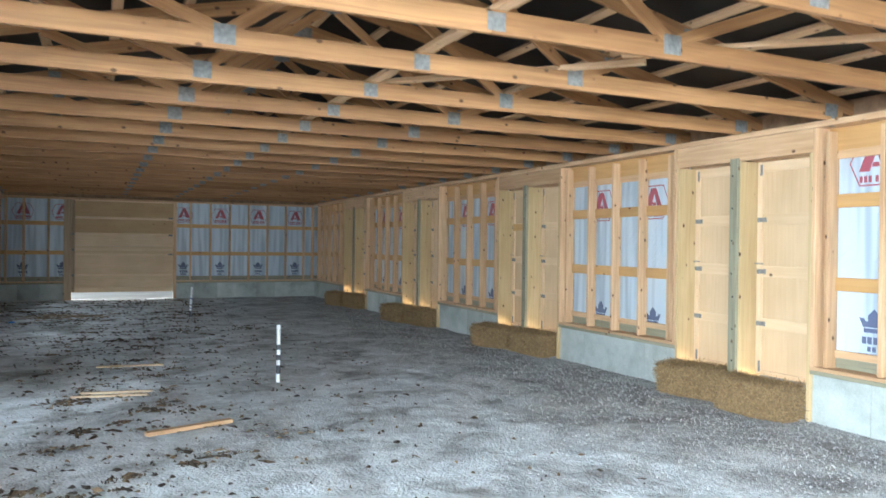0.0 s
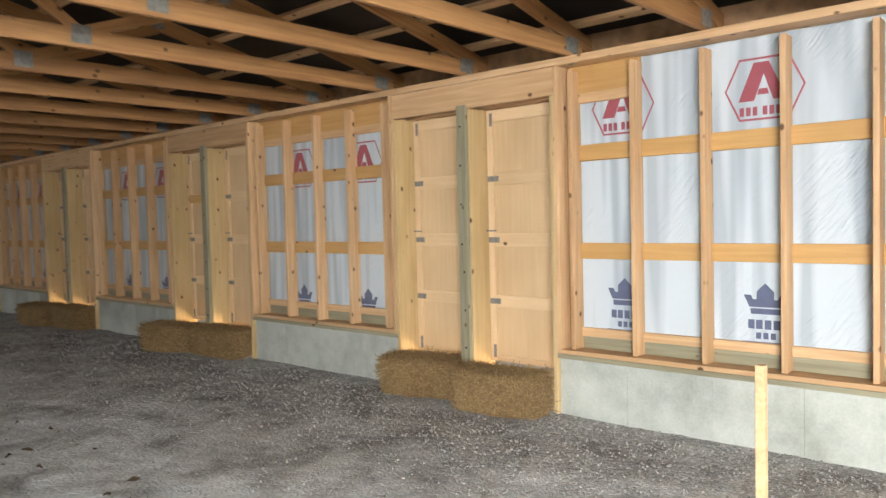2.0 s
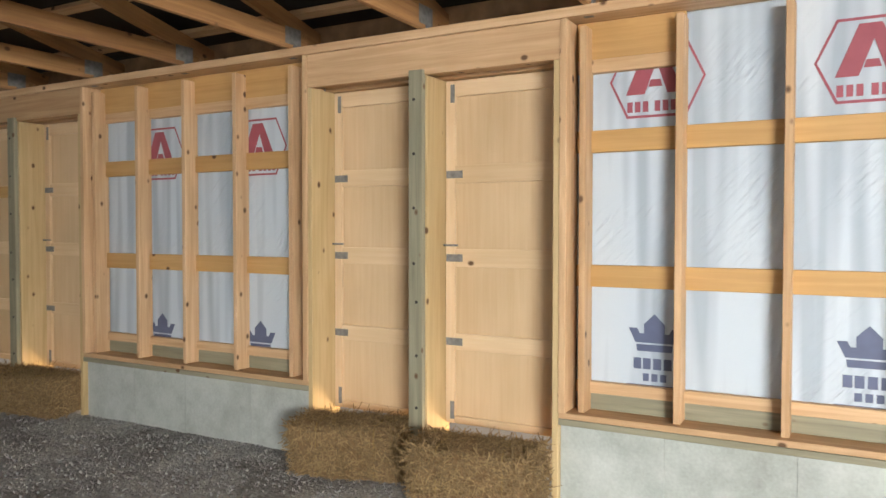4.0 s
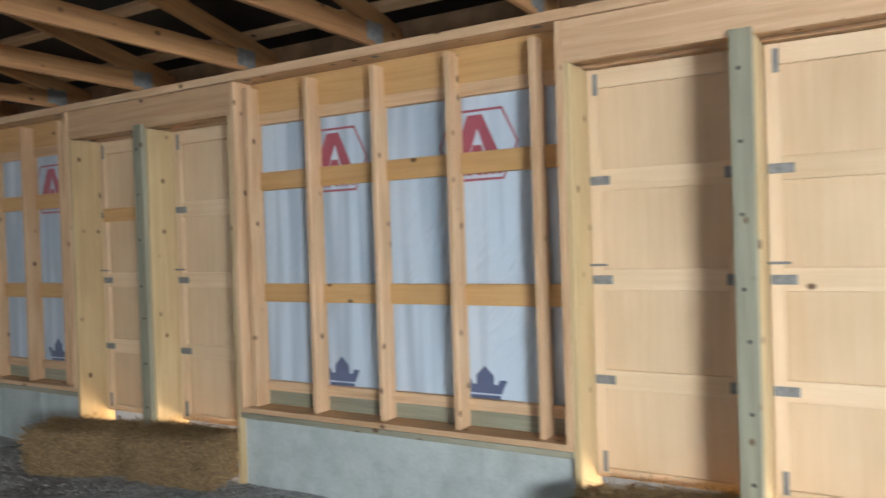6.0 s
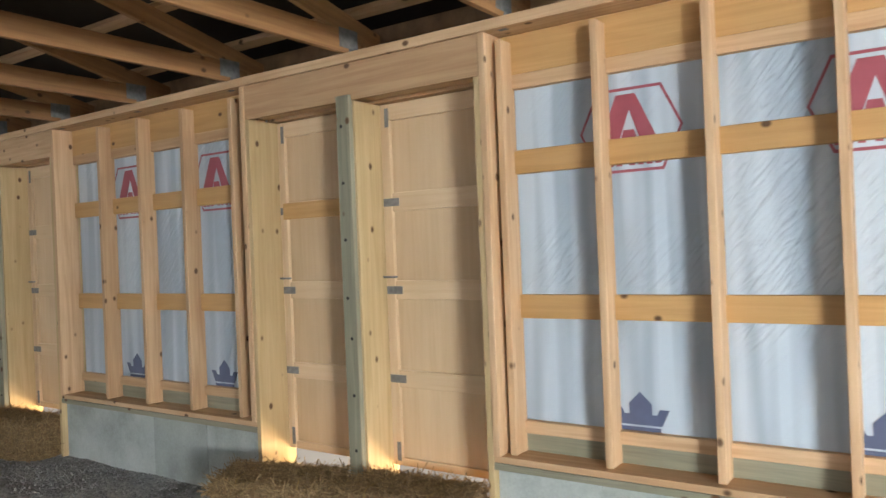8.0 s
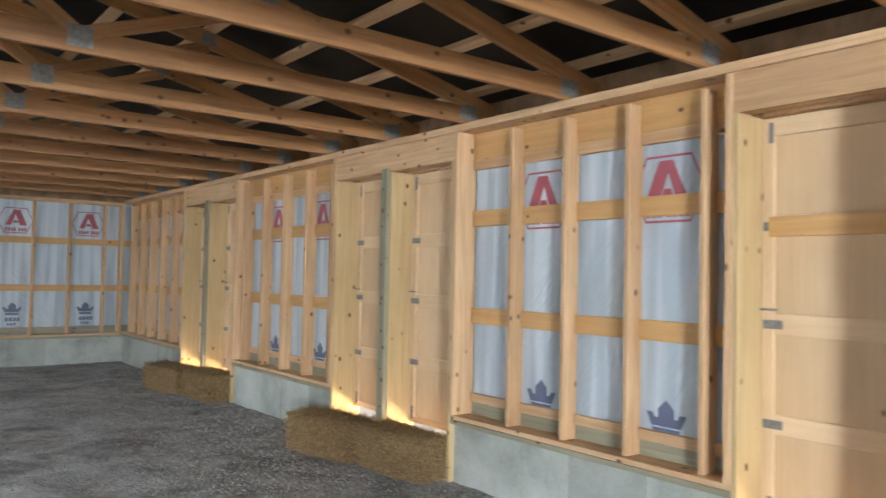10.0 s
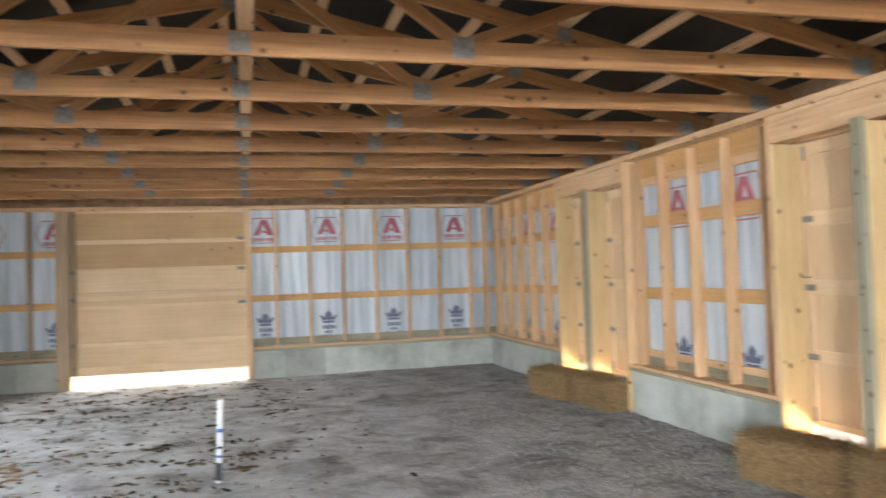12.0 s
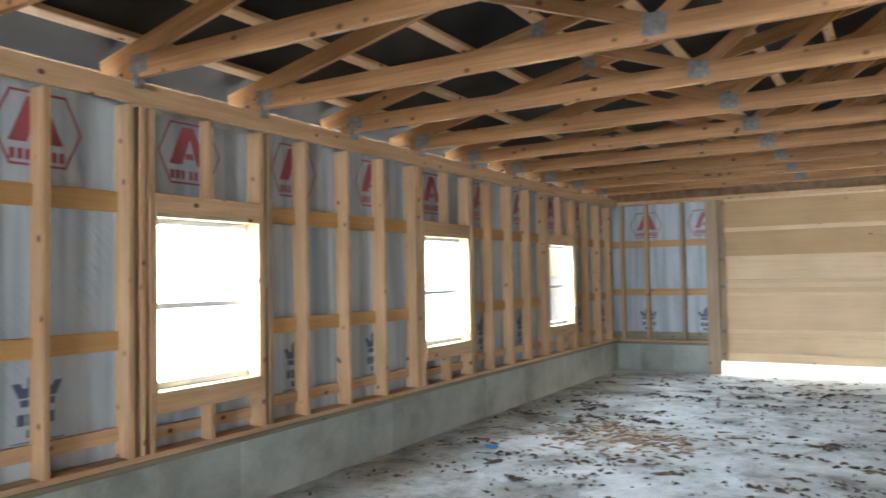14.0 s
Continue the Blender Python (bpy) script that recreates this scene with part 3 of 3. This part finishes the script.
def build_end_wall():
    wall = empty("wall_end", "open stud end wall with house wrap on concrete", "wall", kind="structure")
    Y = YE
    g0, g1 = -0.79, 2.11
    for i, (a, b) in enumerate(((XL - 0.2, g0), (g1, XR + 0.2))):
        footing(wall, "x", Y + 0.04, Y + 0.26, a, b, 60 + i)
        lumber("sill_plate", TREATED, a, b, Y - 0.005, Y + 0.17, SILL - 0.10, SILL - 0.062, wall)
        lumber("sill_plate", LUMBER, a, b, Y, Y + 0.165, SILL - 0.061, SILL - 0.025, wall)
        lumber("treated_board", TREATED, a, b, Y + 0.13, Y + 0.165, SILL - 0.02, SILL + 0.10, wall)
        for z0, z1, m in ((1.08, 1.19, GIRT), (1.90, 2.01, GIRT)):
            lumber("girt", m, a, b, Y + 0.10, Y + 0.138, z0, z1, wall)
        part("house_wrap", box_bm(a, b, Y + 0.142, Y + 0.146, SILL - 0.024, TOP - 0.1), WRAP, wall, "white woven house wrap")
        part("siding", box_bm(a, b, Y + 0.17, Y + 0.2, SILL - 0.1, TOP), SIDING, wall)
    for s in (2.59, 3.16, 3.73, 4.30, 4.87, 5.44, 6.01):
        lumber("stud", LUMBER, s - 0.02, s + 0.02, Y - 0.004, Y + 0.135, SILL - 0.025, TOP - 0.1, wall)
    for s, m in ((-1.77, LUMBER), (-1.17, OLD_WOOD), (-2.2, LUMBER)):
        lumber("stud", m, s - 0.03, s + 0.03, Y, Y + 0.10, SILL - 0.025, TOP - 0.1, wall)
    lumber("corner_post", LUMBER, XR - 0.06, XR - 0.005, Y - 0.06, Y + 0.1, SILL, TOP - 0.06, wall)
    lumber("top_plate", LUMBER, XL, XR, Y - 0.02, Y + 0.16, TOP - 0.098, TOP - 0.04, wall)
    prints(wall, lambda u, v: (u, Y + 0.1375, v), (2.40, 3.46, 4.6, 5.75, -1.80, -0.83), 2.28, 0.73)
    for s, wide, m in ((g0, 0.20, OLD_WOOD), (g1, 0.08, LUMBER)):
        lumber("door_jamb", m, s, s + wide, Y - 0.03, Y + 0.17, -0.3, TOP - 0.1, wall)
    # closing pieces added outside the corners to block leaking daylight
    for x0, x1 in ((XL - 0.31, XL - 0.147), (XR + 0.185, XR + 0.35)):
        part("corner_closure", box_bm(x0, x1, Y - 0.01, Y + 0.22, -0.6, TOP + 0.2), SHEATHING, wall)
    # gable above the plates
    bm = gable_bm((Y + 0.1, Y + 0.16), TOP - 0.04)
    part("gable", bm, SHEATHING, wall)
    gate = empty("plywood_gate", "large closed plywood barn gate with pine cross rails", "gate")
    z0, z1 = 0.015, 2.68
    ga, gb2 = g0 + 0.203, g1 - 0.004
    for a, b, m in ((z0, 0.51, PALE_RAIL), (0.51, 1.10, PLY), (1.10, 1.33, PLY), (1.33, 1.70, PALE_RAIL), (1.70, 2.15, PLY_DARK), (2.15, z1, PLY_DARK)):
        lumber("plywood_sheet", m, ga, gb2, Y + 0.10, Y + 0.118, a + 0.002, b - 0.002, gate)
    for a, b in ((z0, 0.15), (0.475, 0.53), (1.07, 1.12), (1.20, 1.27), (1.655, 1.71), (2.10, 2.17), (2.60, z1)):
        lumber("rail", PALE_RAIL, ga + 0.078, gb2 - 0.02, Y + 0.070, Y + 0.099, a, b, gate, "pine cross rail")
    lumber("stile", OLD_WOOD, ga, ga + 0.075, Y + 0.06, Y + 0.098, z0, z1, gate)
    for z in (1.66, 2.16, 1.1):
        part("plate", box_bm(gb2 - 0.14, gb2 - 0.02, Y + 0.062, Y + 0.0695, z - 0.025, z + 0.025), STEEL, gate, "galvanised steel plate")
    for z in (0.5, 1.22, 1.66):
        part("plate", box_bm(ga - 0.02, ga + 0.07, Y + 0.052, Y + 0.0595, z - 0.03, z + 0.03), STEEL, gate, "galvanised steel plate")


def build_back_wall():
    wall = empty("wall_back", "plain unseen back wall with an added opening for fill light", "wall", kind="structure")
    b0, b1 = BACK_OPENING
    part("boarding", box_bm(XL - 0.2, b0, YB - 0.15, YB, -0.6, TOP + 0.02), SHEATHING, wall)
    part("boarding", box_bm(b1, XR + 0.2, YB - 0.15, YB, -0.6, TOP + 0.02), SHEATHING, wall)
    bm = gable_bm((YB,), TOP)
    part("gable", bm, SHEATHING, wall)


build_right_wall()
build_doors()
build_left_wall()
build_end_wall()
build_back_wall()


# ---- roof ----
def build_roof():
    bm = bmesh.new()
    half = (XR - XL) / 2 + 0.6
    zr = TOP + 0.185 + (XR - XC) * PITCH + 0.115
    n = 12
    for sgn in (-1, 1):
        for k in range(n):
            y0, y1 = YB - 0.4 + (YE - YB + 0.9) * k / n, YB - 0.4 + (YE - YB + 0.9) * (k + 1) / n
            c = [(XC, y0, zr), (XC, y1, zr), (XC + sgn * half, y1, zr - half * PITCH), (XC + sgn * half, y0, zr - half * PITCH)]
            lo = [bm.verts.new(v) for v in c]
            hi = [bm.verts.new((v[0], v[1], v[2] + 0.03)) for v in c]
            bm.faces.new(lo)
            bm.faces.new(hi)
    tagged(part("ceiling", bm, ROOFING), "black roof underlay seen between rafters", "roof", kind="structure")
    roof = empty("roof_purlins", "pale timber purlins under a black roof", "purlins", kind="structure")
    for sgn in (-1, 1):
        k = 0.12
        while k < half:
            z = zr - k * PITCH - 0.022
            ob = lumber("purlin", LUMBER, -0.045, 0.045, YB, YE, -0.019, 0.019, roof)
            ob.matrix_basis = Matrix.Translation((XC + sgn * k, (YB + YE) / 2, z)) @ pose(0, 0, 0, 0, sgn * math.degrees(math.atan(PITCH)), 0) @ pose(0, 0, 0, 0, 0, 90)
            k += 0.6
    for sgn, x in ((1, XR + 0.34), (-1, XL - 0.50)):
        part("eave_board", box_bm(x - 0.01, x + 0.01, YB, YE + 0.2, TOP - 0.25, zr - (abs(x - XC) - 0.02) * PITCH), SHEATHING, roof)
        if sgn < 0:
            continue   # open vent along the window side
        part("soffit", box_bm(min(x, x - sgn * 0.12), max(x, x - sgn * 0.12), YB, YE + 0.2, TOP - 0.25, TOP - 0.235), SHEATHING, roof)
    brace = empty("ridge_brace", "long pale board laid across the truss chords", "brace")
    for a, b in ((-2.9, 1.9), (1.92, 6.7), (6.72, 11.5), (11.52, 16.3), (16.32, 23.4)):
        lumber("board", LUMBER, XC + 0.02, XC + 0.11, a, b, TOP + 0.142, TOP + 0.18, brace)


def build_brace():
    brace = empty("diagonal_brace", "pale boards laid diagonally across the truss chords", "brace")
    for p, q in (((1.9, 6.5), (3.75, 4.52)), ((3.55, 4.55), (5.6, 2.6))):
        dv = Vector((q[0] - p[0], q[1] - p[1]))
        ob = new("board", board_mesh(dv.length, 0.09, 0.036, LUMBER))
        ob.parent = brace
        ob.matrix_basis = pose((p[0] + q[0]) / 2, (p[1] + q[1]) / 2, TOP + 0.162 + (0.037 if p[0] > 3 else 0), 0, 0, math.degrees(math.atan2(dv.y, dv.x)))


build_brace()


def build_truss():
    """A fink truss; origin on the ridge line at plate height, chord along x."""
    L = (XR - XL) / 2 + 0.12
    base = 0.14
    truss = empty("roof_truss", "orange pine roof truss with steel nail plates", "roof truss", "roof trusses", kind="structure")
    t = 0.038
    lumber("bottom_chord", TRUSS_WOOD, -L, 0.0, -t / 2, t / 2, 0, base, truss)
    lumber("bottom_chord", TRUSS_WOOD, 0.002, L, -t / 2, t / 2, 0, base, truss)
    h = (XR - XC) * PITCH + base + 0.045
    for s in (-1, 1):
        beam("top_chord", TRUSS_WOOD, (s * 0.02, 0, h), (s * (L + 0.22), 0, h - (L + 0.22) * PITCH), 0.13, t, truss)
    node = 1.34
    mid = 2.5
    for s in (-1, 1):
        beam("web", TRUSS_WOOD, (s * node - s * 0.02, 0, base - 0.02), (s * 0.06, 0, h - 0.1), 0.085, t, truss)
        beam("web", TRUSS_WOOD, (s * node + s * 0.03, 0, base - 0.02), (s * mid, 0, h - mid * PITCH - 0.05), 0.085, t, truss)
    for x, z, w, hh in ((0.03, 0.07, 0.12, 0.11), (-node, 0.095, 0.14, 0.13), (node, 0.095, 0.14, 0.13), (-L + 0.16, 0.09, 0.17, 0.12), (L - 0.16, 0.09, 0.17, 0.12),
                        (-mid, h - mid * PITCH, 0.12, 0.1), (mid, h - mid * PITCH, 0.12, 0.1), (0, h - 0.05, 0.2, 0.14)):
        for s in (-1, 1):
            yy = s * (t / 2 + 0.0015)
            part("nail_plate", box_bm(x - w / 2, x + w / 2, yy - 0.001, yy + 0.001, z - hh / 2, z + hh / 2), STEEL, truss)
    for s in (-1, 1):
        part("hurricane_tie", box_bm(s * (L - 0.14) - 0.02, s * (L - 0.14) + 0.02, -0.03, 0.03, -0.06, 0.03, 0.004), STEEL, truss)
    return truss


build_roof()
first_truss = build_truss()
k0 = -6
first_truss.location = (XC, TRUSS0 + TRUSS_STEP * k0, TOP)
for k in range(k0 + 1, 18):
    copy_thing(first_truss, pose(XC, TRUSS0 + TRUSS_STEP * k, TOP))


# ---- straw bales ----
def build_bale(seed):
    """A twine-tied bale, origin under its middle, length along y."""
    rnd = random.Random(seed)
    bale = empty("straw_bale", "rectangular brown straw bale on the gravel by the doors", "straw bale", "straw bales below the doors")
    LX, LY, LZ = 0.39, 0.79, 0.37
    bm = bmesh.new()
    bmesh.ops.create_cube(bm, size=1.0)
    bmesh.ops.subdivide_edges(bm, edges=bm.edges[:], cuts=15, use_grid_fill=True)
    def shape(p):
        q = Vector((p.x * LX, p.y * LY, p.z * LZ))
        r = 0.09
        inner = Vector([max(-(l / 2 - r), min(l / 2 - r, c)) for c, l in zip(q, (LX, LY, LZ))])
        dv = q - inner
        if dv.length > 1e-6:
            q = inner + dv.normalized() * r
        q *= 1 + 0.09 * noise.noise(q * 5 + Vector((seed, 0, 0)))
        q += noise.noise_vector(q * 26 + Vector((0, seed, 0))) * 0.018
        # waist of the twine
        for ty in (-0.2, 0.2):
            q.x *= 1 - 0.045 * math.exp(-((q.y - ty) / 0.04) ** 2)
            q.z *= 1 - 0.035 * math.exp(-((q.y - ty) / 0.04) ** 2)
        return q + Vector((0, 0, LZ / 2 - 0.005))
    for v in bm.verts:
        v.co = shape(v.co)
    part("body", bm, STRAW, bale)
    bm = bmesh.new()
    for _ in range(4600):
        face = rnd.choice(("x-", "x-", "x+", "z+", "z+", "y-", "y+"))
        a, b = rnd.uniform(-0.5, 0.5), rnd.uniform(-0.5, 0.5)
        p = {"x-": (-0.5, a, b), "x+": (0.5, a, b), "z+": (a, b, 0.5), "y-": (a, -0.5, b), "y+": (a, 0.5, b)}[face]
        c = shape(Vector(p))
        nrm = {"x-": (-1, 0, 0), "x+": (1, 0, 0), "z+": (0, 0, 1), "y-": (0, -1, 0), "y+": (0, 1, 0)}[face]
        nrm = Vector(nrm)
        dirv = Vector((rnd.gauss(0, 1), rnd.gauss(0, 1), rnd.gauss(0, 0.7)))
        dirv -= nrm * dirv.dot(nrm) * 0.75
        dirv.normalize()
        side = dirv.cross(nrm).normalized() * rnd.uniform(0.0018, 0.0042)
        ln = rnd.uniform(0.03, 0.09)
        e = c + dirv * ln + nrm * rnd.uniform(0.0, 0.02)
        if e.z < 0.004:
            continue
        c = c + nrm * 0.003
        up = nrm * 0.002
        v = [bm.verts.new(x) for x in (c - side, c + side, c + up, e - side, e + side, e + up)]
        bm.faces.new((v[0], v[3], v[5], v[2]))
        bm.faces.new((v[1], v[2], v[5], v[4]))
    tagged(part("loose_straw", bm, LOOSE_STRAW, bale), kind="stuff")
    for ty in (-0.2, 0.2):
        pts = [(-LX / 2, 0.03), (-LX / 2, LZ - 0.03), (-LX / 2 + 0.03, LZ), (LX / 2 - 0.03, LZ), (LX / 2, LZ - 0.03), (LX / 2, 0.03)]
        cu = bpy.data.curves.new("twine", "CURVE")
        cu.dimensions, cu.bevel_depth, cu.bevel_resolution = "3D", 0.003, 1
        sp = cu.splines.new("POLY")
        sp.points.add(len(pts) - 1)
        for pt, (x, z) in zip(sp.points, pts):
            pt.co = (x * 0.97, ty, (z - LZ / 2) * 0.98 + LZ / 2, 1)
        cu.materials.append(TWINE)
        tw = new("twine", cu)
        tw.parent = bale
    return bale


def build_bales():
    kinds = [build_bale(3), build_bale(8)]
    rnd = random.Random(5)
    used = [False, False]
    for i, (a, b) in enumerate(DOORS):
        for j in range(2):
            k = (i + j) % 2
            if i == 0:
                x, y, turn = ((6.11, a + 0.43, 10), (6.21, a + 1.40, 15))[j]
            else:
                x, y, turn = ((6.19, a + 0.46, 2), (5.99, a + 1.33, 17))[j]
                x, y, turn = x + rnd.uniform(-0.02, 0.02), y + rnd.uniform(-0.04, 0.04), turn + rnd.uniform(-5, 4)
            m = pose(x, y, ground_z(x, y) - 0.006, 0, 0, turn)
            if not used[k]:
                kinds[k].matrix_basis = m
                used[k] = True
            else:
                copy_thing(kinds[k], m)


build_bales()


# ---- stakes and boards on the floor ----
def build_stake(x, y, h, w, mat, label, bands=(), lean=0.0):
    st = empty("stake", label, "stake", at=(x, y, ground_z(x, y)))
    bm = box_bm(-w / 2, w / 2, -w / 2, w / 2, -0.1, h, 0.003)
    part("shaft", bm, mat, st)
    for z0, z1, m in bands:
        part("band", box_bm(-w / 2 - 0.002, w / 2 + 0.002, -w / 2 - 0.002, w / 2 + 0.002, z0, z1), m, st)
    st.rotation_euler = (0, lean, 0)
    return st


def build_pipe(x, y, h, r, label, bands, lean=0.0):
    p = empty("standpipe", label, "pipe", at=(x, y, ground_z(x, y)))
    def tube(r0, z0, z1):
        bm = bmesh.new()
        bmesh.ops.create_cone(bm, cap_ends=True, segments=20, radius1=r0, radius2=r0, depth=z1 - z0)
        bmesh.ops.translate(bm, verts=bm.verts, vec=(0, 0, (z0 + z1) / 2))
        return bm
    part("tube", tube(r, -0.1, h), PVC, p, smooth=False)
    for z0, z1, m in bands:
        part("marking", tube(r + 0.0015, z0, z1), m, p)
    p.rotation_euler = (0, lean, 0)


build_pipe(1.955, 8.77, 0.67, 0.024, "white plastic pipe with dark markings in the gravel", ((0.10, 0.2, BLACK), (0.26, 0.32, BLACK), (0.38, 0.44, BLACK)))
build_pipe(1.86, 16.85, 0.66, 0.026, "white plastic pipe with blue markings in the gravel", ((0.40, 0.43, BLUE), (0.27, 0.29, BLACK), (0.02, 0.16, BLACK), (0.2, 0.22, BLUE)), 0.05)
build_stake(4.5, 2.87, 0.93, 0.042, LUMBER, "pale pine survey stake driven into gravel")


def floor_board(p, q, w, t, mat, label):
    p, q = Vector(p), Vector(q)
    dv = q - p
    ob = new("loose_board", board_mesh(dv.length, w, t, mat))
    c = (p + q) / 2
    ob.matrix_basis = Matrix.Translation((c.x, c.y, ground_z(c.x, c.y) + t / 2 + 0.008)) @ Matrix.Rotation(math.atan2(dv.y, dv.x), 4, "Z")
    tagged(ob, label, "board", "loose boards on the floor")


floor_board((-0.13, 8.80), (0.58, 8.69), 0.04, 0.025, OLD_WOOD, "short weathered board lying on gravel")
floor_board((-0.21, 8.62), (0.52, 8.52), 0.04, 0.025, OLD_WOOD, "short weathered board lying on gravel")
floor_board((0.40, 6.70), (1.13, 6.95), 0.07, 0.035, LUMBER, "short tan board lying on gravel")
floor_board((0.03, 10.55), (0.83, 10.48), 0.04, 0.025, OLD_WOOD, "short weathered board lying on gravel")


# ---- litter and stones ----
def build_litter():
    rnd = random.Random(21)
    verts, faces = [], []
    spots = []
    for _ in range(170):
        if rnd.random() < 0.4:
            cx, cy = rnd.gauss(0.4, 0.6), rnd.uniform(4.0, 15.0)
        else:
            cx, cy = rnd.uniform(XL + 0.2, 2.8), rnd.uniform(13.0, 23.0)
        if not XL + 0.1 < cx < 4.5:
            continue
        turn, spread = rnd.uniform(-0.5, 0.5), rnd.uniform(0.05, 0.20)
        for _ in range(rnd.randint(6, 30)):
            u, v = rnd.gauss(0, spread), rnd.gauss(0, spread * 0.4)
            spots.append((cx + u * math.cos(turn) - v * math.sin(turn), cy + u * math.sin(turn) + v * math.cos(turn)))
    for _ in range(2200):
        spots.append((rnd.gauss(0.4, 1.0) if rnd.random() < 0.5 else rnd.uniform(XL, 3.5), rnd.uniform(3.0, 23.2)))
    for x, y in spots:
        if not XL + 0.05 < x < 5.5:
            continue
        r = min(0.17, rnd.lognormvariate(-3.7, 0.55))
        z = ground_z(x, y) + 0.012
        m = rnd.randint(6, 9)
        turn, flat = rnd.uniform(0, 6.28), rnd.uniform(0.2, 0.55)
        b0 = len(verts)
        verts.append((x, y, z + rnd.uniform(0.008, 0.02)))
        for i in range(m):
            a = 6.2832 * i / m
            q = r * rnd.uniform(0.45, 1.2)
            u, v = q * math.cos(a), q * math.sin(a) * flat
            verts.append((x + u * math.cos(turn) - v * math.sin(turn), y + u * math.sin(turn) + v * math.cos(turn), z - 0.006 + rnd.uniform(-0.004, 0.01)))
        for i in range(m):
            faces.append((b0, b0 + 1 + i, b0 + 1 + (i + 1) % m))
    me = bpy.data.meshes.new("leaf_litter")
    me.from_pydata(verts, [], faces)
    me.materials.append(LITTER)
    tagged(new("leaf_litter", me), "dark damp leaf litter scattered over the gravel", "litter", kind="stuff")


def build_chips():
    rnd = random.Random(4)
    verts, faces = [], []
    for _ in range(260):
        x, y = rnd.gauss(-0.6, 0.45), rnd.gauss(18.0, 0.35)
        z = ground_z(x, y) + 0.02
        ln, w, a = rnd.uniform(0.02, 0.08), rnd.uniform(0.006, 0.018), rnd.uniform(0, 6.28)
        b0 = len(verts)
        for u, v, dz in ((-ln, -w, 0), (ln, -w, 0.004), (ln, w, 0.004), (-ln, w, 0), (-ln, -w, 0.008), (ln, -w, 0.012), (ln, w, 0.012), (-ln, w, 0.008)):
            verts.append((x + u * math.cos(a) - v * math.sin(a), y + u * math.sin(a) + v * math.cos(a), z + dz - 0.006))
        faces += [tuple(b0 + i for i in f) for f in ((4, 5, 6, 7), (0, 1, 5, 4), (1, 2, 6, 5), (2, 3, 7, 6), (3, 0, 4, 7))]
    me = bpy.data.meshes.new("wood_chips")
    me.from_pydata(verts, [], faces)
    me.materials.append(CHIPS)
    tagged(new("wood_chips", me), "pale and brown wood chips in a heap", "wood chips", kind="stuff")


def build_stones():
    rnd = random.Random(9)
    verts, faces = [], []
    for _ in range(26000):
        x = 6.35 - abs(rnd.gauss(0, 1.4))
        y = rnd.uniform(2.0, YE)
        if x < 1.5:
            continue
        r = rnd.uniform(0.004, 0.012)
        z = ground_z(x, y) + r * 0.3 + noise.fractal(Vector((x * 1.3, y * 1.3, 0)), 1.0, 2.0, 4) * 0.014
        b0 = len(verts)
        a = rnd.uniform(0, 1.57)
        for u, v, w in ((1, 0, 0), (0, 1, 0), (-1, 0, 0), (0, -1, 0), (0, 0, 0.8), (0, 0, -0.8)):
            s = r * rnd.uniform(0.7, 1.2)
            verts.append((x + s * (u * math.cos(a) - v * math.sin(a)), y + s * (u * math.sin(a) + v * math.cos(a)), z + s * w))
        for i in range(4):
            faces.append((b0 + i, b0 + (i + 1) % 4, b0 + 4))
            faces.append((b0 + (i + 1) % 4, b0 + i, b0 + 5))
    me = bpy.data.meshes.new("loose_gravel")
    me.from_pydata(verts, [], faces)
    me.materials.append(STONES)
    tagged(new("loose_gravel", me), "loose grey crushed gravel along the wall", "gravel", kind="stuff")


build_litter()
build_chips()
build_stones()
bm = box_bm(-0.06, 0.06, -0.03, 0.03, 0, 0.03, 0.012)
scrap = part("plastic_scrap", bm, BRIGHT_BLUE)
scrap.location = (-1.48, 17.1, ground_z(-1.48, 17.1) + 0.01)
tagged(scrap, "bright blue plastic scrap lying on gravel", "scrap")
